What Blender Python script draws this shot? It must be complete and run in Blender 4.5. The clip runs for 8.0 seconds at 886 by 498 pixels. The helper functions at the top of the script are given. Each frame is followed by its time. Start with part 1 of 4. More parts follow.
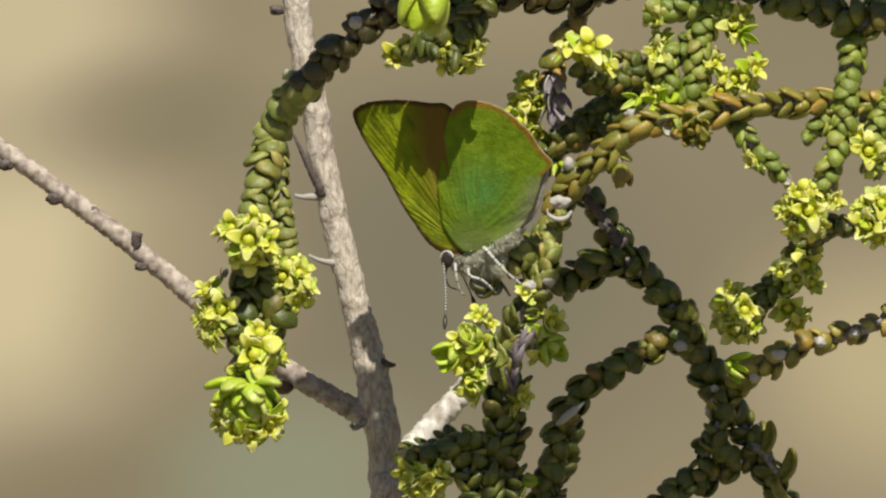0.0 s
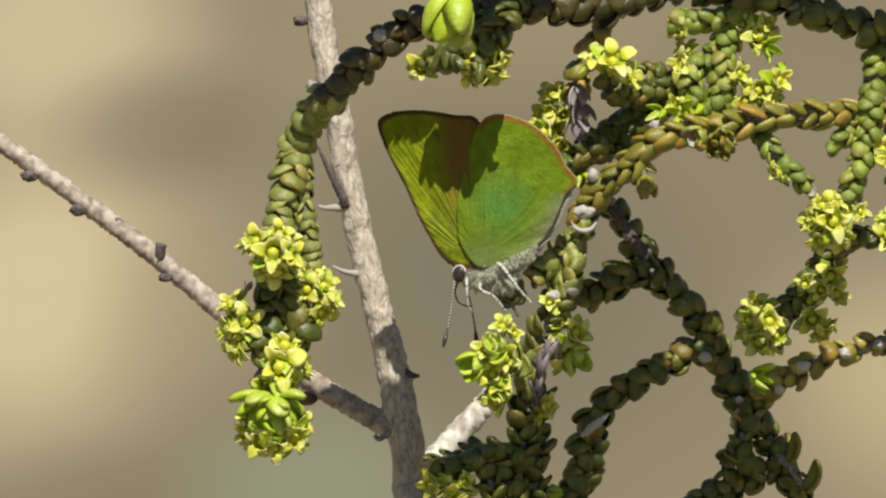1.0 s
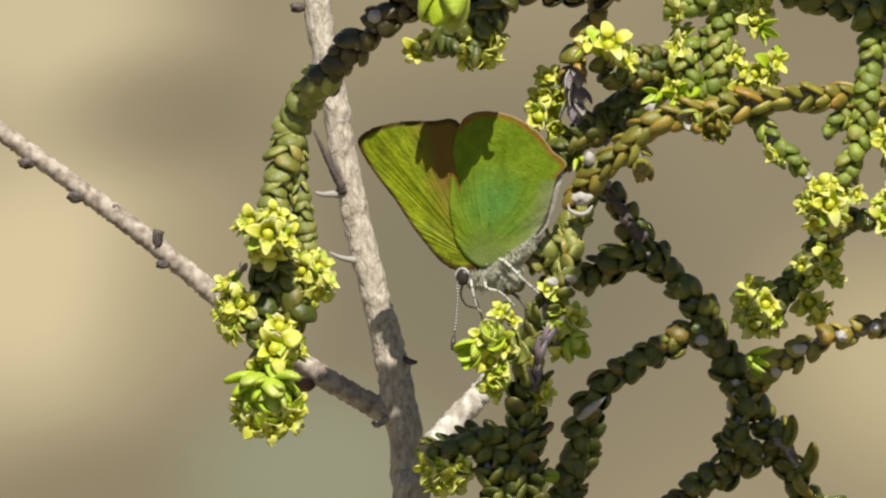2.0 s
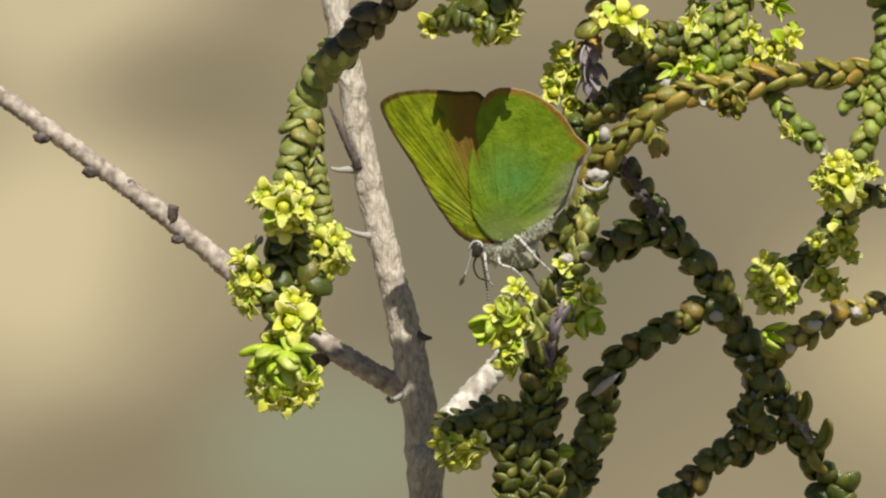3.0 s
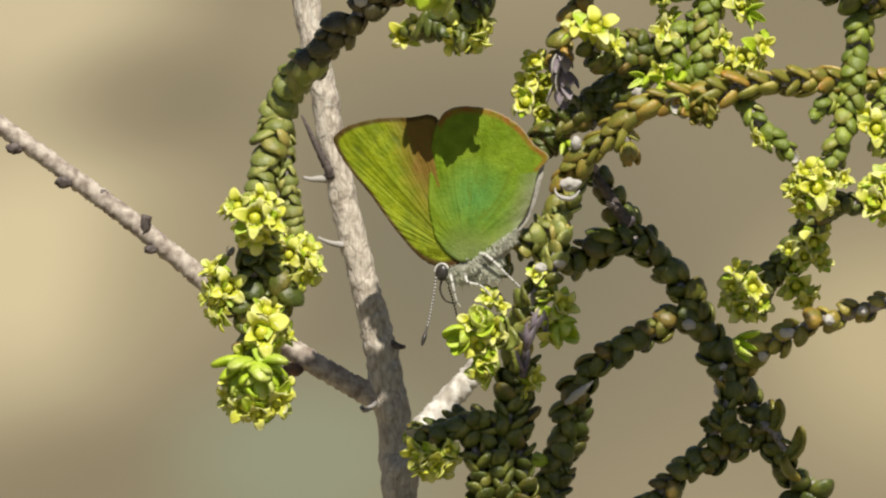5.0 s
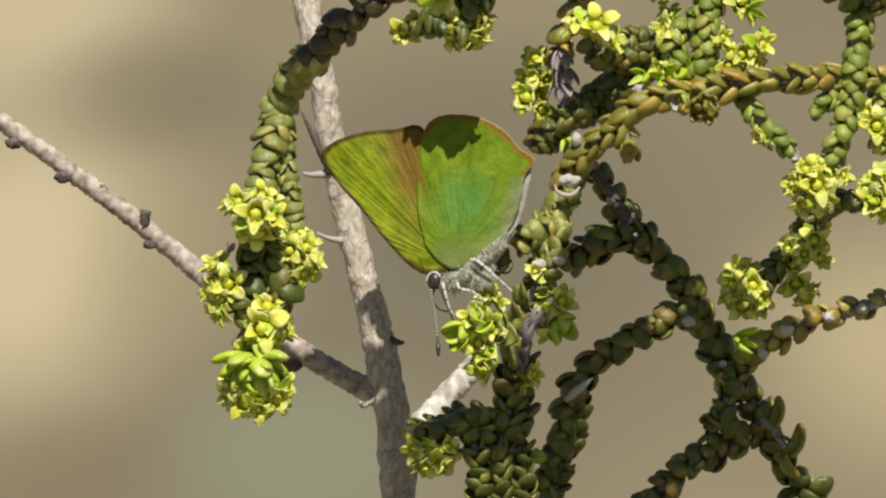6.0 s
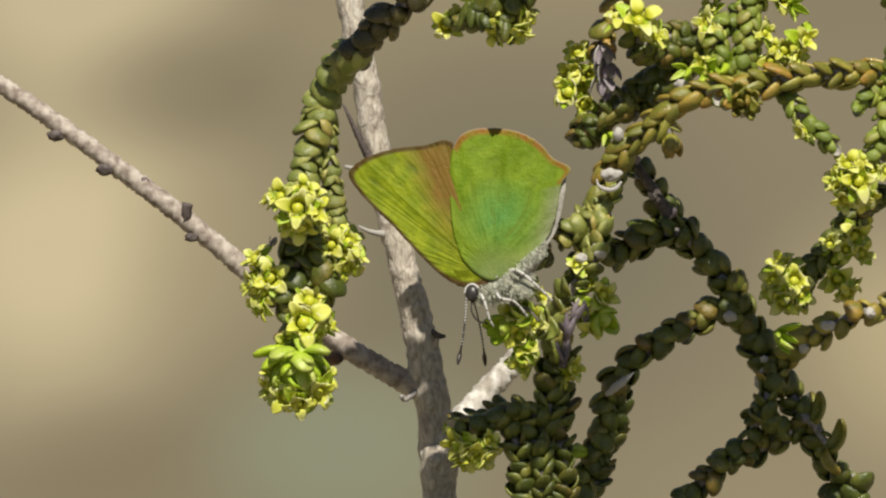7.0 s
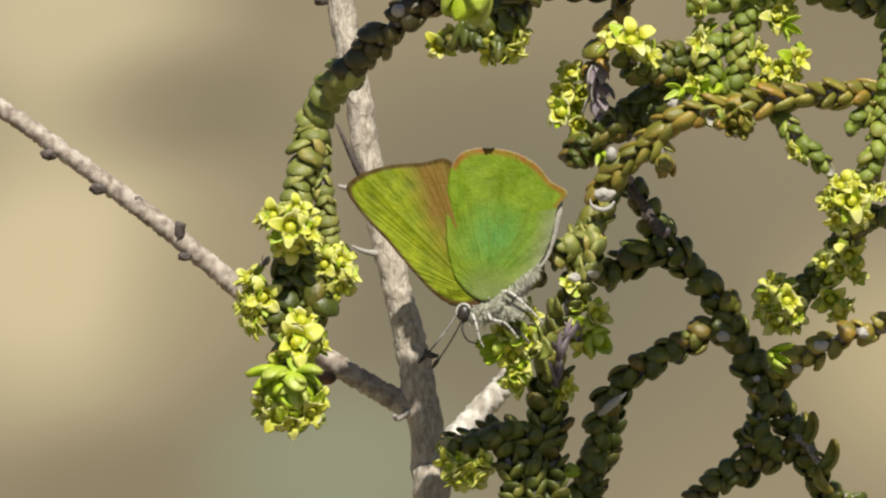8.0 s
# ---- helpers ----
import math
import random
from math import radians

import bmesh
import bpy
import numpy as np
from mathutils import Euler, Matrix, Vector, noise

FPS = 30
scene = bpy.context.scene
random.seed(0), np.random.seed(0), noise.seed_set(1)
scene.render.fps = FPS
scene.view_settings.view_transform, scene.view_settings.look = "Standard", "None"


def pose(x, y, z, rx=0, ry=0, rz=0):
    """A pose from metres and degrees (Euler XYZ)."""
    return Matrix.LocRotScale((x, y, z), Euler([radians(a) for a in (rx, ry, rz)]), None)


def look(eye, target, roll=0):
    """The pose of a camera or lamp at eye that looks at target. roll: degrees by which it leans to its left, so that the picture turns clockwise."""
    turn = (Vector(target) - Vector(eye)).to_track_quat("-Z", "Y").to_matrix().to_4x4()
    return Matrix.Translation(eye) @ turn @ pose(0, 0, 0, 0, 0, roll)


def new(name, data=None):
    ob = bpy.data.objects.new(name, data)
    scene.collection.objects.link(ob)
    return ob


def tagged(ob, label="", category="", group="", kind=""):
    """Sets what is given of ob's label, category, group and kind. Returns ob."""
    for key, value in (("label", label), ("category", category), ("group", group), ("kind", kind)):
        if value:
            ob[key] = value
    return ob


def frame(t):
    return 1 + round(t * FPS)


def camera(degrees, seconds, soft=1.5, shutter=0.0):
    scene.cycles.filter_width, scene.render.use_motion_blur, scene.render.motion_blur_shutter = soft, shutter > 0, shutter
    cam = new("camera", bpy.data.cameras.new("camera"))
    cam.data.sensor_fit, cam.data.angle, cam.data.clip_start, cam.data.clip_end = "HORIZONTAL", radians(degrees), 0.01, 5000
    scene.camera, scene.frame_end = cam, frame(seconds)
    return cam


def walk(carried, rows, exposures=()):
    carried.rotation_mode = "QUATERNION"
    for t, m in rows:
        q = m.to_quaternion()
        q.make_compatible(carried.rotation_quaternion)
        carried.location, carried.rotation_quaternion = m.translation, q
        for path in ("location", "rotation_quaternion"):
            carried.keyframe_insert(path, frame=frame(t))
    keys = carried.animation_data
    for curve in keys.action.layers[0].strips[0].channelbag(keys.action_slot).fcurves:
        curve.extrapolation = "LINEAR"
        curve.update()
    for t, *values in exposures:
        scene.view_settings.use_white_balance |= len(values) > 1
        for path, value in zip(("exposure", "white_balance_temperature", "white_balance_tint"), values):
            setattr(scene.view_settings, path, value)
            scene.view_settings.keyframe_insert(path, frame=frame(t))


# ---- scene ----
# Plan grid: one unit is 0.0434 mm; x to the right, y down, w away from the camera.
U = 0.00004337
DIST = 0.9
BASE = pose(0, 0, 0.72, -12, 0, 0)


def at(x, y, w=0.0):
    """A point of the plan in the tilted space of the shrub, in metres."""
    spread = 1 + w * U / DIST
    return Vector(((x - 784) * U * spread, w * U, (441 - y) * U * spread))


cam = camera(2 * math.degrees(math.atan(784 * U / DIST)), 8.0, soft=2.25)
EYE = BASE @ Vector((0, -DIST, 0))
PATH = [(0, 0, 0, 0), (0.5, -31.9, -11.1, 0.083), (1, -43.5, -20.5, -0.077), (1.5, -27.6, -15.3, -0.24),
        (3, -63.6, 52.7, -0.032), (3.5, -67.6, 52.9, -0.107), (4, -57.2, 45.6, -0.273), (4.5, -23.4, 35.5, -0.336),
        (6, -14.3, 42.5, -0.129), (6.5, -46.7, 49.4, -0.135), (7, -87.7, 52.8, 0.033), (7.5, -101.7, 38.4, 0.085), (8, -75.6, 18.2, 0.121)]
walk(cam, [(t, look(EYE, BASE @ at(784 + x, 441 + y), r)) for t, x, y, r in PATH],
     [(0, -0.05), (0.5, -0.07), (1, 0.0), (1.5, 0.08), (3, 0.0), (3.5, 0.02), (4, 0.05), (4.5, 0.07), (6, 0.0), (6.5, -0.04), (7, -0.1), (7.5, -0.09), (8, 0.0)])

# ---- light ----
TO_SUN = (BASE.to_3x3() @ Vector((0.095, -0.6, 0.77))).normalized()
world = bpy.data.worlds.new("sky")
scene.world = world
world.use_nodes = True
sky = world.node_tree.nodes.new("ShaderNodeTexSky")
sky.sky_type, sky.sun_disc = "NISHITA", False
sky.sun_elevation = math.asin(TO_SUN.z)
sky.sun_rotation = math.atan2(TO_SUN.x, TO_SUN.y)
world.node_tree.nodes["Background"].inputs["Strength"].default_value = 0.043
world.node_tree.links.new(sky.outputs[0], world.node_tree.nodes["Background"].inputs["Color"])
sun = new("sun", bpy.data.lights.new("sun", "SUN"))
sun.data.energy, sun.data.angle, sun.data.color = 4.6, radians(0.53), (1.0, 0.944, 0.84)
sun.matrix_world = look(TO_SUN * 10, (0, 0, 0))


# ---- materials ----
class Mat:
    """A node material with a few short ways to add nodes."""

    def __init__(self, name, rough=0.6):
        self.m = bpy.data.materials.new(name)
        self.m.use_nodes = True
        self.t = self.m.node_tree
        self.b = self.t.nodes["Principled BSDF"]
        self.b.inputs["Roughness"].default_value = rough

    def node(self, kind, **sockets):
        n = self.t.nodes.new(kind)
        for k, v in sockets.items():
            self.put(n.inputs[k.replace("_", " ")], v)
        return n

    def put(self, socket, v):
        if hasattr(v, "links") or hasattr(v, "is_linked"):
            self.t.links.new(v, socket)
        else:
            socket.default_value = (*v, 1) if isinstance(v, tuple) and len(v) == 3 and socket.type == "RGBA" else v

    def coords(self):
        return self.t.nodes.new("ShaderNodeTexCoord").outputs["Object"]

    def noise(self, scale, detail=3, vector=None, stretch=None, rough=0.55, out="Fac"):
        v = vector or self.coords()
        if stretch:
            mp = self.node("ShaderNodeMapping", Vector=v)
            mp.inputs["Scale"].default_value = stretch
            v = mp.outputs[0]
        n = self.node("ShaderNodeTexNoise", Vector=v, Scale=scale, Detail=detail, Roughness=rough)
        return n.outputs[0] if out == "Fac" else n.outputs[1]

    def ramp(self, fac, *stops):
        r = self.node("ShaderNodeValToRGB", Fac=fac)
        el = r.color_ramp.elements
        while len(el) < len(stops):
            el.new(0.5)
        for e, (p, c) in zip(el, stops):
            e.position, e.color = p, (*c, 1) if isinstance(c, tuple) else (c, c, c, 1)
        return r.outputs[0]

    def ease(self, fac):
        r = self.node("ShaderNodeValToRGB", Fac=fac)
        r.color_ramp.interpolation = "EASE"
        r.color_ramp.elements[1].position = 0.85
        return r.outputs[0]

    def mix(self, fac, a, b, kind="MIX"):
        n = self.t.nodes.new("ShaderNodeMix")
        n.data_type, n.blend_type = "RGBA", kind
        for i, v in ((0, fac), (6, a), (7, b)):
            self.put(n.inputs[i], v)
        return n.outputs[2]

    def math(self, op, a, b=0.0, clamp=False):
        n = self.t.nodes.new("ShaderNodeMath")
        n.operation, n.use_clamp = op, clamp
        self.put(n.inputs[0], a)
        self.put(n.inputs[1], b)
        return n.outputs[0]

    def random(self):
        return self.t.nodes.new("ShaderNodeObjectInfo").outputs["Random"]

    def attribute(self, name):
        n = self.t.nodes.new("ShaderNodeAttribute")
        n.attribute_name = name
        return n.outputs["Fac"]

    def color(self, c):
        self.put(self.b.inputs["Base Color"], c)
        return self

    def bump(self, height, strength=0.4, distance=0.0001):
        n = self.node("ShaderNodeBump", Height=height, Strength=strength, Distance=distance)
        self.t.links.new(n.outputs[0], self.b.inputs["Normal"])
        return self

    def translucent(self, color, amount):
        """Lets light through thin parts."""
        n = self.node("ShaderNodeBsdfTranslucent", Color=color)
        mix = self.node("ShaderNodeMixShader", Fac=amount)
        out = self.t.nodes["Material Output"]
        self.t.links.new(self.b.outputs[0], mix.inputs[1])
        self.t.links.new(n.outputs[0], mix.inputs[2])
        self.t.links.new(mix.outputs[0], out.inputs["Surface"])
        return self

    def set(self, **sockets):
        for k, v in sockets.items():
            self.put(self.b.inputs[k.replace("_", " ")], v)
        return self


def bark_material():
    k = Mat("grey_bark", 0.85)
    c = k.coords()
    fine = k.noise(2600, 5, c, (1, 1, 0.45))
    broad = k.noise(420, 3, c)
    col = k.ramp(fine, (0.3, (0.38, 0.31, 0.24)), (0.44, (0.58, 0.505, 0.405)), (0.62, (0.77, 0.69, 0.57)))
    col = k.mix(k.ramp(broad, (0.5, 0.0), (0.7, 0.5)), col, (0.34, 0.27, 0.22))
    col = k.mix(k.ramp(k.noise(1500, 3, c), (0.55, 0.0), (0.66, 0.55)), col, (0.84, 0.79, 0.68))
    v = k.node("ShaderNodeTexVoronoi", Vector=k.node("ShaderNodeMapping", Vector=c, Scale=(1.0, 1.0, 0.35), Rotation=(0.0, 0.5, 0.0)).outputs[0], Scale=1500.0)
    v.feature = "DISTANCE_TO_EDGE"
    crack = k.ramp(v.outputs["Distance"], (0.0, 0.0), (0.12, 1.0))
    k.color(k.mix(k.math("ADD", k.math("MULTIPLY", crack, 0.6), 0.4), k.mix(0.45, col, (0.2, 0.16, 0.13)), col))
    return k.bump(k.math("ADD", k.math("MULTIPLY", fine, 1.0), k.math("MULTIPLY", crack, 0.18)), 0.9, 0.00024).m


def leaf_material(name, dark, mid, warm, warmth, rough=0.3, thin=0.0, half=1.0):
    """Fleshy leaf: mottled green, rust along the rim and tip on some leaves, a faint pale bloom."""
    k = Mat(name, rough)
    c = k.coords()
    r = k.random()
    r2 = k.math("FRACT", k.math("MULTIPLY", r, 7.31))
    n = k.noise(2.3, 3, c)
    col = k.mix(k.math("MULTIPLY", k.ramp(n, (0.3, 0.0), (0.7, 1.0)), k.ramp(r2, (0.0, 0.15), (1.0, 1.15))), dark, mid)
    xyz = k.node("ShaderNodeSeparateXYZ", Vector=c)
    rim = k.ramp(k.math("ABSOLUTE", xyz.outputs["X"]), (0.2 * half, 0.0), (0.42 * half, 0.85))
    tip = k.ramp(xyz.outputs["Y"], (0.55, 0.0), (1.0, 0.8))
    edge = k.math("MULTIPLY", k.math("MAXIMUM", rim, tip), k.ramp(r, (0.75 - warmth, 0.0), (1.0, 1.0)))
    edge = k.math("MULTIPLY", edge, k.ramp(k.noise(4.0, 2, c), (0.35, 0.4), (0.65, 1.0)))
    col = k.mix(k.math("ADD", edge, k.math("MULTIPLY", k.ramp(r, (1 - warmth * 0.7, 0.0), (1.0, 1.0)), 0.2), True), col, warm)
    pale = k.math("MULTIPLY", k.ramp(k.math("ABSOLUTE", xyz.outputs["X"]), (0.3 * half, 0.0), (0.46 * half, 1.0)), k.ramp(r2, (0.2, 0.2), (0.9, 0.75)))
    col = k.mix(pale, col, (mid[0] * 1.6, mid[1] * 1.45, mid[2] * 2))
    fine = k.noise(16, 4, c)
    col = k.mix(k.ramp(fine, (0.45, 0.0), (0.8, 0.3)), col, (mid[0] * 1.5, mid[1] * 1.5, mid[2] * 3))
    k.color(col)
    if thin:
        k.translucent(col, thin)
    k.set(Specular_IOR_Level=0.62, Subsurface_Weight=0.0 if thin else 0.12, Subsurface_Radius=(0.4, 0.5, 0.1), Subsurface_Scale=0.0002, Roughness=k.ramp(n, (0.3, rough - 0.08), (0.7, rough + 0.14)))
    return k.bump(k.math("ADD", k.math("MULTIPLY", fine, 0.6), n), 0.9, 0.0001).m


def wool_material():
    k = Mat("white_wool", 0.95)
    n = k.noise(18, 4)
    return k.color(k.ramp(n, (0.3, (0.34, 0.31, 0.27)), (0.7, (0.68, 0.65, 0.6)))).bump(n, 0.5, 0.00006).m


def petal_material():
    k = Mat("yellow_petal", 0.5)
    c = k.coords()
    along = k.node("ShaderNodeSeparateXYZ", Vector=c).outputs["Y"]
    tip = k.mix(k.random(), (0.86, 0.85, 0.1), (0.94, 0.92, 0.4))
    base = k.mix(k.math("FRACT", k.math("MULTIPLY", k.random(), 5.7)), (0.5, 0.58, 0.025), (0.74, 0.74, 0.045))
    col = k.mix(k.ramp(along, (0.2, 0.0), (0.95, 1.0)), base, tip)
    lip = k.ramp(k.math("ABSOLUTE", k.node("ShaderNodeSeparateXYZ", Vector=c).outputs["X"]), (0.34, 0.0), (0.48, 0.35))
    col = k.mix(lip, col, (0.92, 0.9, 0.5))
    col = k.mix(k.ramp(k.noise(5, 3, c), (0.66, 0.0), (0.85, 0.3)), col, (0.7, 0.5, 0.14))
    k.color(col)
    k.translucent(col, 0.12)
    return k.bump(k.noise(9, 2, c, (1, 0.2, 1)), 0.3, 0.00004).m


def bell_material():
    k = Mat("yellow_bell", 0.45)
    c = k.coords()
    along = k.node("ShaderNodeSeparateXYZ", Vector=c).outputs["Z"]
    col = k.ramp(k.math("ADD", along, 0.75), (0.1, (0.4, 0.5, 0.03)), (0.65, (0.74, 0.73, 0.05)), (0.88, (0.84, 0.8, 0.16)), (0.98, (0.92, 0.89, 0.55)))
    col = k.mix(k.math("MULTIPLY", k.random(), 0.35), col, (0.55, 0.64, 0.04))
    k.color(col)
    k.translucent(col, 0.18)
    return k.bump(k.noise(7, 2, c, (1, 1, 0.25)), 0.3, 0.00004).m


def plain_material(name, a, b, scale, rough=0.7, stretch=None):
    k = Mat(name, rough)
    n = k.noise(scale, 4, None, stretch)
    return k.color(k.ramp(n, (0.35, a), (0.65, b))).bump(n, 0.35, 0.00006).m


def ground_material():
    k = Mat("sandy_ground", 0.95)
    c = k.coords()
    col = k.ramp(k.noise(3.1, 2, c, (1, 0.32, 1)), (0.3, (0.165, 0.138, 0.08)), (0.5, (0.205, 0.17, 0.1)), (0.75, (0.25, 0.21, 0.123)))
    for x, y, rx, ry, tint, amount in SOIL:
        mp = k.node("ShaderNodeMapping", Vector=c)
        mp.vector_type = "POINT"
        mp.inputs["Location"].default_value = (-x / rx, -y / ry, 0)
        mp.inputs["Scale"].default_value = (1 / rx, 1 / ry, 0)
        g = k.node("ShaderNodeTexGradient", Vector=mp.outputs[0])
        g.gradient_type = "SPHERICAL"
        col = k.mix(k.math("MULTIPLY", k.ease(g.outputs[1]), amount), col, tint)
    k.color(col)
    return k.bump(k.noise(6, 2, c), 0.1, 0.01).m


def wing_material(name, hind):
    """Green scales with a brown field and margin; the attributes tell margin and place on the wing."""
    k = Mat(name, 0.5)
    c = k.coords()
    xyz = k.node("ShaderNodeSeparateXYZ", Vector=c)
    x, z = xyz.outputs["X"], xyz.outputs["Z"]
    ray = k.attribute("ray")
    rim = k.attribute("rim")
    outer = k.attribute("outer")
    streak = k.node("ShaderNodeCombineXYZ", X=k.math("MULTIPLY", ray, 10.0 if hind else 15.0), Y=k.math("MULTIPLY", rim, 5.0 if hind else 2.0))
    root = k.node("ShaderNodeVectorMath")
    root.operation = "DISTANCE"
    k.put(root.inputs[0], c)
    root.inputs[1].default_value = (-0.0006, 0, -0.0012)
    fade = k.ramp(k.math("MULTIPLY", root.outputs["Value"], 160.0), (0.1, 0.0), (0.45, 1.0))
    vein = k.noise(1.0, 2, streak.outputs[0])
    scales = k.noise(9000, 2, c)
    mott = k.noise(900, 3, c)
    if hind:
        col = k.mix(k.ramp(mott, (0.35, 0.0), (0.7, 1.0)), (0.15, 0.245, 0.009), (0.24, 0.345, 0.02))
        d = k.node("ShaderNodeVectorMath")
        d.operation = "DISTANCE"
        k.put(d.inputs[0], c)
        d.inputs[1].default_value = (0.0001, 0, 0.0034)
        col = k.mix(k.ramp(k.math("MULTIPLY", d.outputs["Value"], 220.0), (0.05, 0.6), (0.75, 0.0)), col, (0.07, 0.33, 0.1))
        e = k.node("ShaderNodeVectorMath")
        e.operation = "DISTANCE"
        k.put(e.inputs[0], c)
        e.inputs[1].default_value = (-0.0002, 0, -0.0012)
        col = k.mix(k.ramp(k.math("MULTIPLY", e.outputs["Value"], 300.0), (0.25, 0.65), (0.85, 0.0)), col, (0.20, 0.24, 0.10))
        inner = k.math("MULTIPLY", k.math("SUBTRACT", 1.0, outer), k.ramp(x, (0.0004, 0.0), (0.0012, 1.0)))
        col = k.mix(k.math("MULTIPLY", k.math("MULTIPLY", inner, k.ramp(rim, (0.62, 0.0), (0.95, 0.75))), k.ramp(mott, (0.3, 0.6), (0.6, 1.0))), col, (0.32, 0.31, 0.22))
        brown = k.ramp(k.math("MULTIPLY", outer, rim), (0.88, 0.0), (0.93, 1.0))
        col = k.mix(k.math("MULTIPLY", brown, k.ramp(vein, (0.38, 1.0), (0.6, 0.55))), col, (0.33, 0.1, 0.022))
        col = k.mix(k.ramp(k.math("MULTIPLY", outer, rim), (0.975, 0.0), (1.0, 0.6)), col, (0.5, 0.44, 0.37))
    else:
        col = k.mix(k.ramp(mott, (0.35, 0.0), (0.7, 1.0)), (0.2, 0.26, 0.007), (0.33, 0.38, 0.012))
        lean = k.math("ADD", k.math("MULTIPLY", x, 1000.0), k.math("MULTIPLY", z, 357.0))
        lean = k.math("ADD", lean, k.math("MULTIPLY", mott, 1.6))
        field = k.ramp(k.math("MULTIPLY", k.math("ADD", lean, 4.5), 0.36), (0.2, 0.0), (0.9, 0.9))
        field = k.math("MULTIPLY", field, k.ramp(k.math("MULTIPLY", z, 100.0), (0.05, 0.1), (0.5, 1.0)))
        col = k.mix(field, col, (0.22, 0.1, 0.025))
        brown = k.ramp(rim, (0.9, 0.0), (0.945, 1.0))
        col = k.mix(brown, col, (0.085, 0.034, 0.012))
    col = k.mix(k.ramp(k.noise(330, 3, c, (1, 1, 0.6)), (0.35, 0.2), (0.6, 0.0)), col, (0.14, 0.16, 0.012))
    col = k.mix(k.math("MULTIPLY", k.ramp(vein, (0.34, 0.6), (0.46, 0.0)), k.math("MULTIPLY", fade, k.ramp(rim, (0.6, 1.0), (0.95, 0.35)))), col, (0.14, 0.2, 0.012) if hind else (0.09, 0.11, 0.012))
    col = k.mix(k.ramp(scales, (0.35, 0.25), (0.6, 0.0)), col, (0.08, 0.14, 0.01))
    k.color(col)
    k.set(Specular_IOR_Level=0.12)
    return k.bump(k.math("ADD", k.math("ADD", k.math("MULTIPLY", k.math("MULTIPLY", vein, fade), 0.7 if hind else 1.5), k.math("MULTIPLY", k.noise(2600, 3, c), 0.35)), k.math("MULTIPLY", scales, 0.25)), 0.7, 0.0003).m


# soil patches on the ground: x, y, half width, half depth, colour, amount
SOIL = [(0.01, 3.353, 0.135, 0.507, (0.142, 0.125, 0.078), 0.85),
        (-0.171, 3.82, 0.093, 0.358, (0.49, 0.415, 0.258), 0.8),
        (-0.16, 3.33, 0.088, 0.4, (0.55, 0.465, 0.285), 0.8),
        (-0.114, 3.631, 0.068, 0.192, (0.15, 0.125, 0.07), 0.6),
        (-0.051, 3.013, 0.068, 0.197, (0.2, 0.215, 0.138), 0.85),
        (-0.133, 2.986, 0.051, 0.143, (0.16, 0.125, 0.065), 0.4),
        (0.164, 3.205, 0.081, 0.33, (0.42, 0.35, 0.198), 0.8),
        (-0.02, 3.967, 0.121, 0.319, (0.24, 0.2, 0.114), 0.6),
        (0.144, 3.512, 0.101, 0.33, (0.19, 0.16, 0.097), 0.6),
        (-0.094, 3.318, 0.06, 0.304, (0.27, 0.225, 0.128), 0.6)]

BARK = bark_material()
LEAF = leaf_material("olive_leaf", (0.055, 0.076, 0.009), (0.175, 0.196, 0.025), (0.28, 0.15, 0.035), 0.2, 0.27)
GREEN = leaf_material("green_leaf", (0.125, 0.175, 0.018), (0.31, 0.385, 0.045), (0.42, 0.32, 0.09), 0.15, 0.28)
SAGE = leaf_material("sage_leaf", (0.14, 0.168, 0.022), (0.33, 0.36, 0.075), (0.46, 0.33, 0.07), 0.25, 0.33)
RUST = leaf_material("rusty_leaf", (0.14, 0.15, 0.018), (0.33, 0.315, 0.045), (0.5, 0.235, 0.04), 0.65, 0.26, half=0.66)
FRESH = leaf_material("fresh_leaf", (0.42, 0.6, 0.02), (0.64, 0.78, 0.05), (0.75, 0.72, 0.28), 0.3, 0.35, 0.14)
DEAD = leaf_material("dead_purple_leaf", (0.13, 0.09, 0.095), (0.48, 0.41, 0.4), (0.66, 0.6, 0.56), 0.6, 0.6)
BROWN = leaf_material("brown_olive_leaf", (0.04, 0.036, 0.011), (0.125, 0.11, 0.028), (0.24, 0.14, 0.045), 0.3, 0.24)
WOOL = wool_material()
PALE_BARK = plain_material("pale_twig_bark", (0.42, 0.37, 0.3), (0.86, 0.82, 0.73), 1300, 0.8, (1, 1, 0.5))
PETAL = petal_material()
BELL = bell_material()
OVARY = plain_material("green_ovary", (0.5, 0.54, 0.03), (0.78, 0.76, 0.06), 6, 0.4)
SHOOT_BARK = plain_material("shoot_bark", (0.16, 0.13, 0.11), (0.52, 0.48, 0.44), 2600)
DARK_BARK = plain_material("dark_bark", (0.07, 0.055, 0.05), (0.18, 0.145, 0.13), 2600)
BROWN_BARK = plain_material("brown_bark", (0.27, 0.21, 0.17), (0.64, 0.56, 0.47), 1300, 0.85)
GALL = plain_material("brown_gall", (0.07, 0.035, 0.02), (0.22, 0.12, 0.06), 900, 0.5)
GROUND = ground_material()
FOREWING = wing_material("forewing_scales", False)
HINDWING = wing_material("hindwing_scales", True)
FUR = plain_material("grey_fur", (0.46, 0.46, 0.34), (0.7, 0.7, 0.57), 3200, 0.95, (1, 1, 0.3))
FRINGE = plain_material("pale_fringe", (0.32, 0.3, 0.25), (0.48, 0.45, 0.39), 3000, 0.9)
DARK = plain_material("dark_chitin", (0.02, 0.017, 0.014), (0.06, 0.05, 0.04), 4000, 0.35)
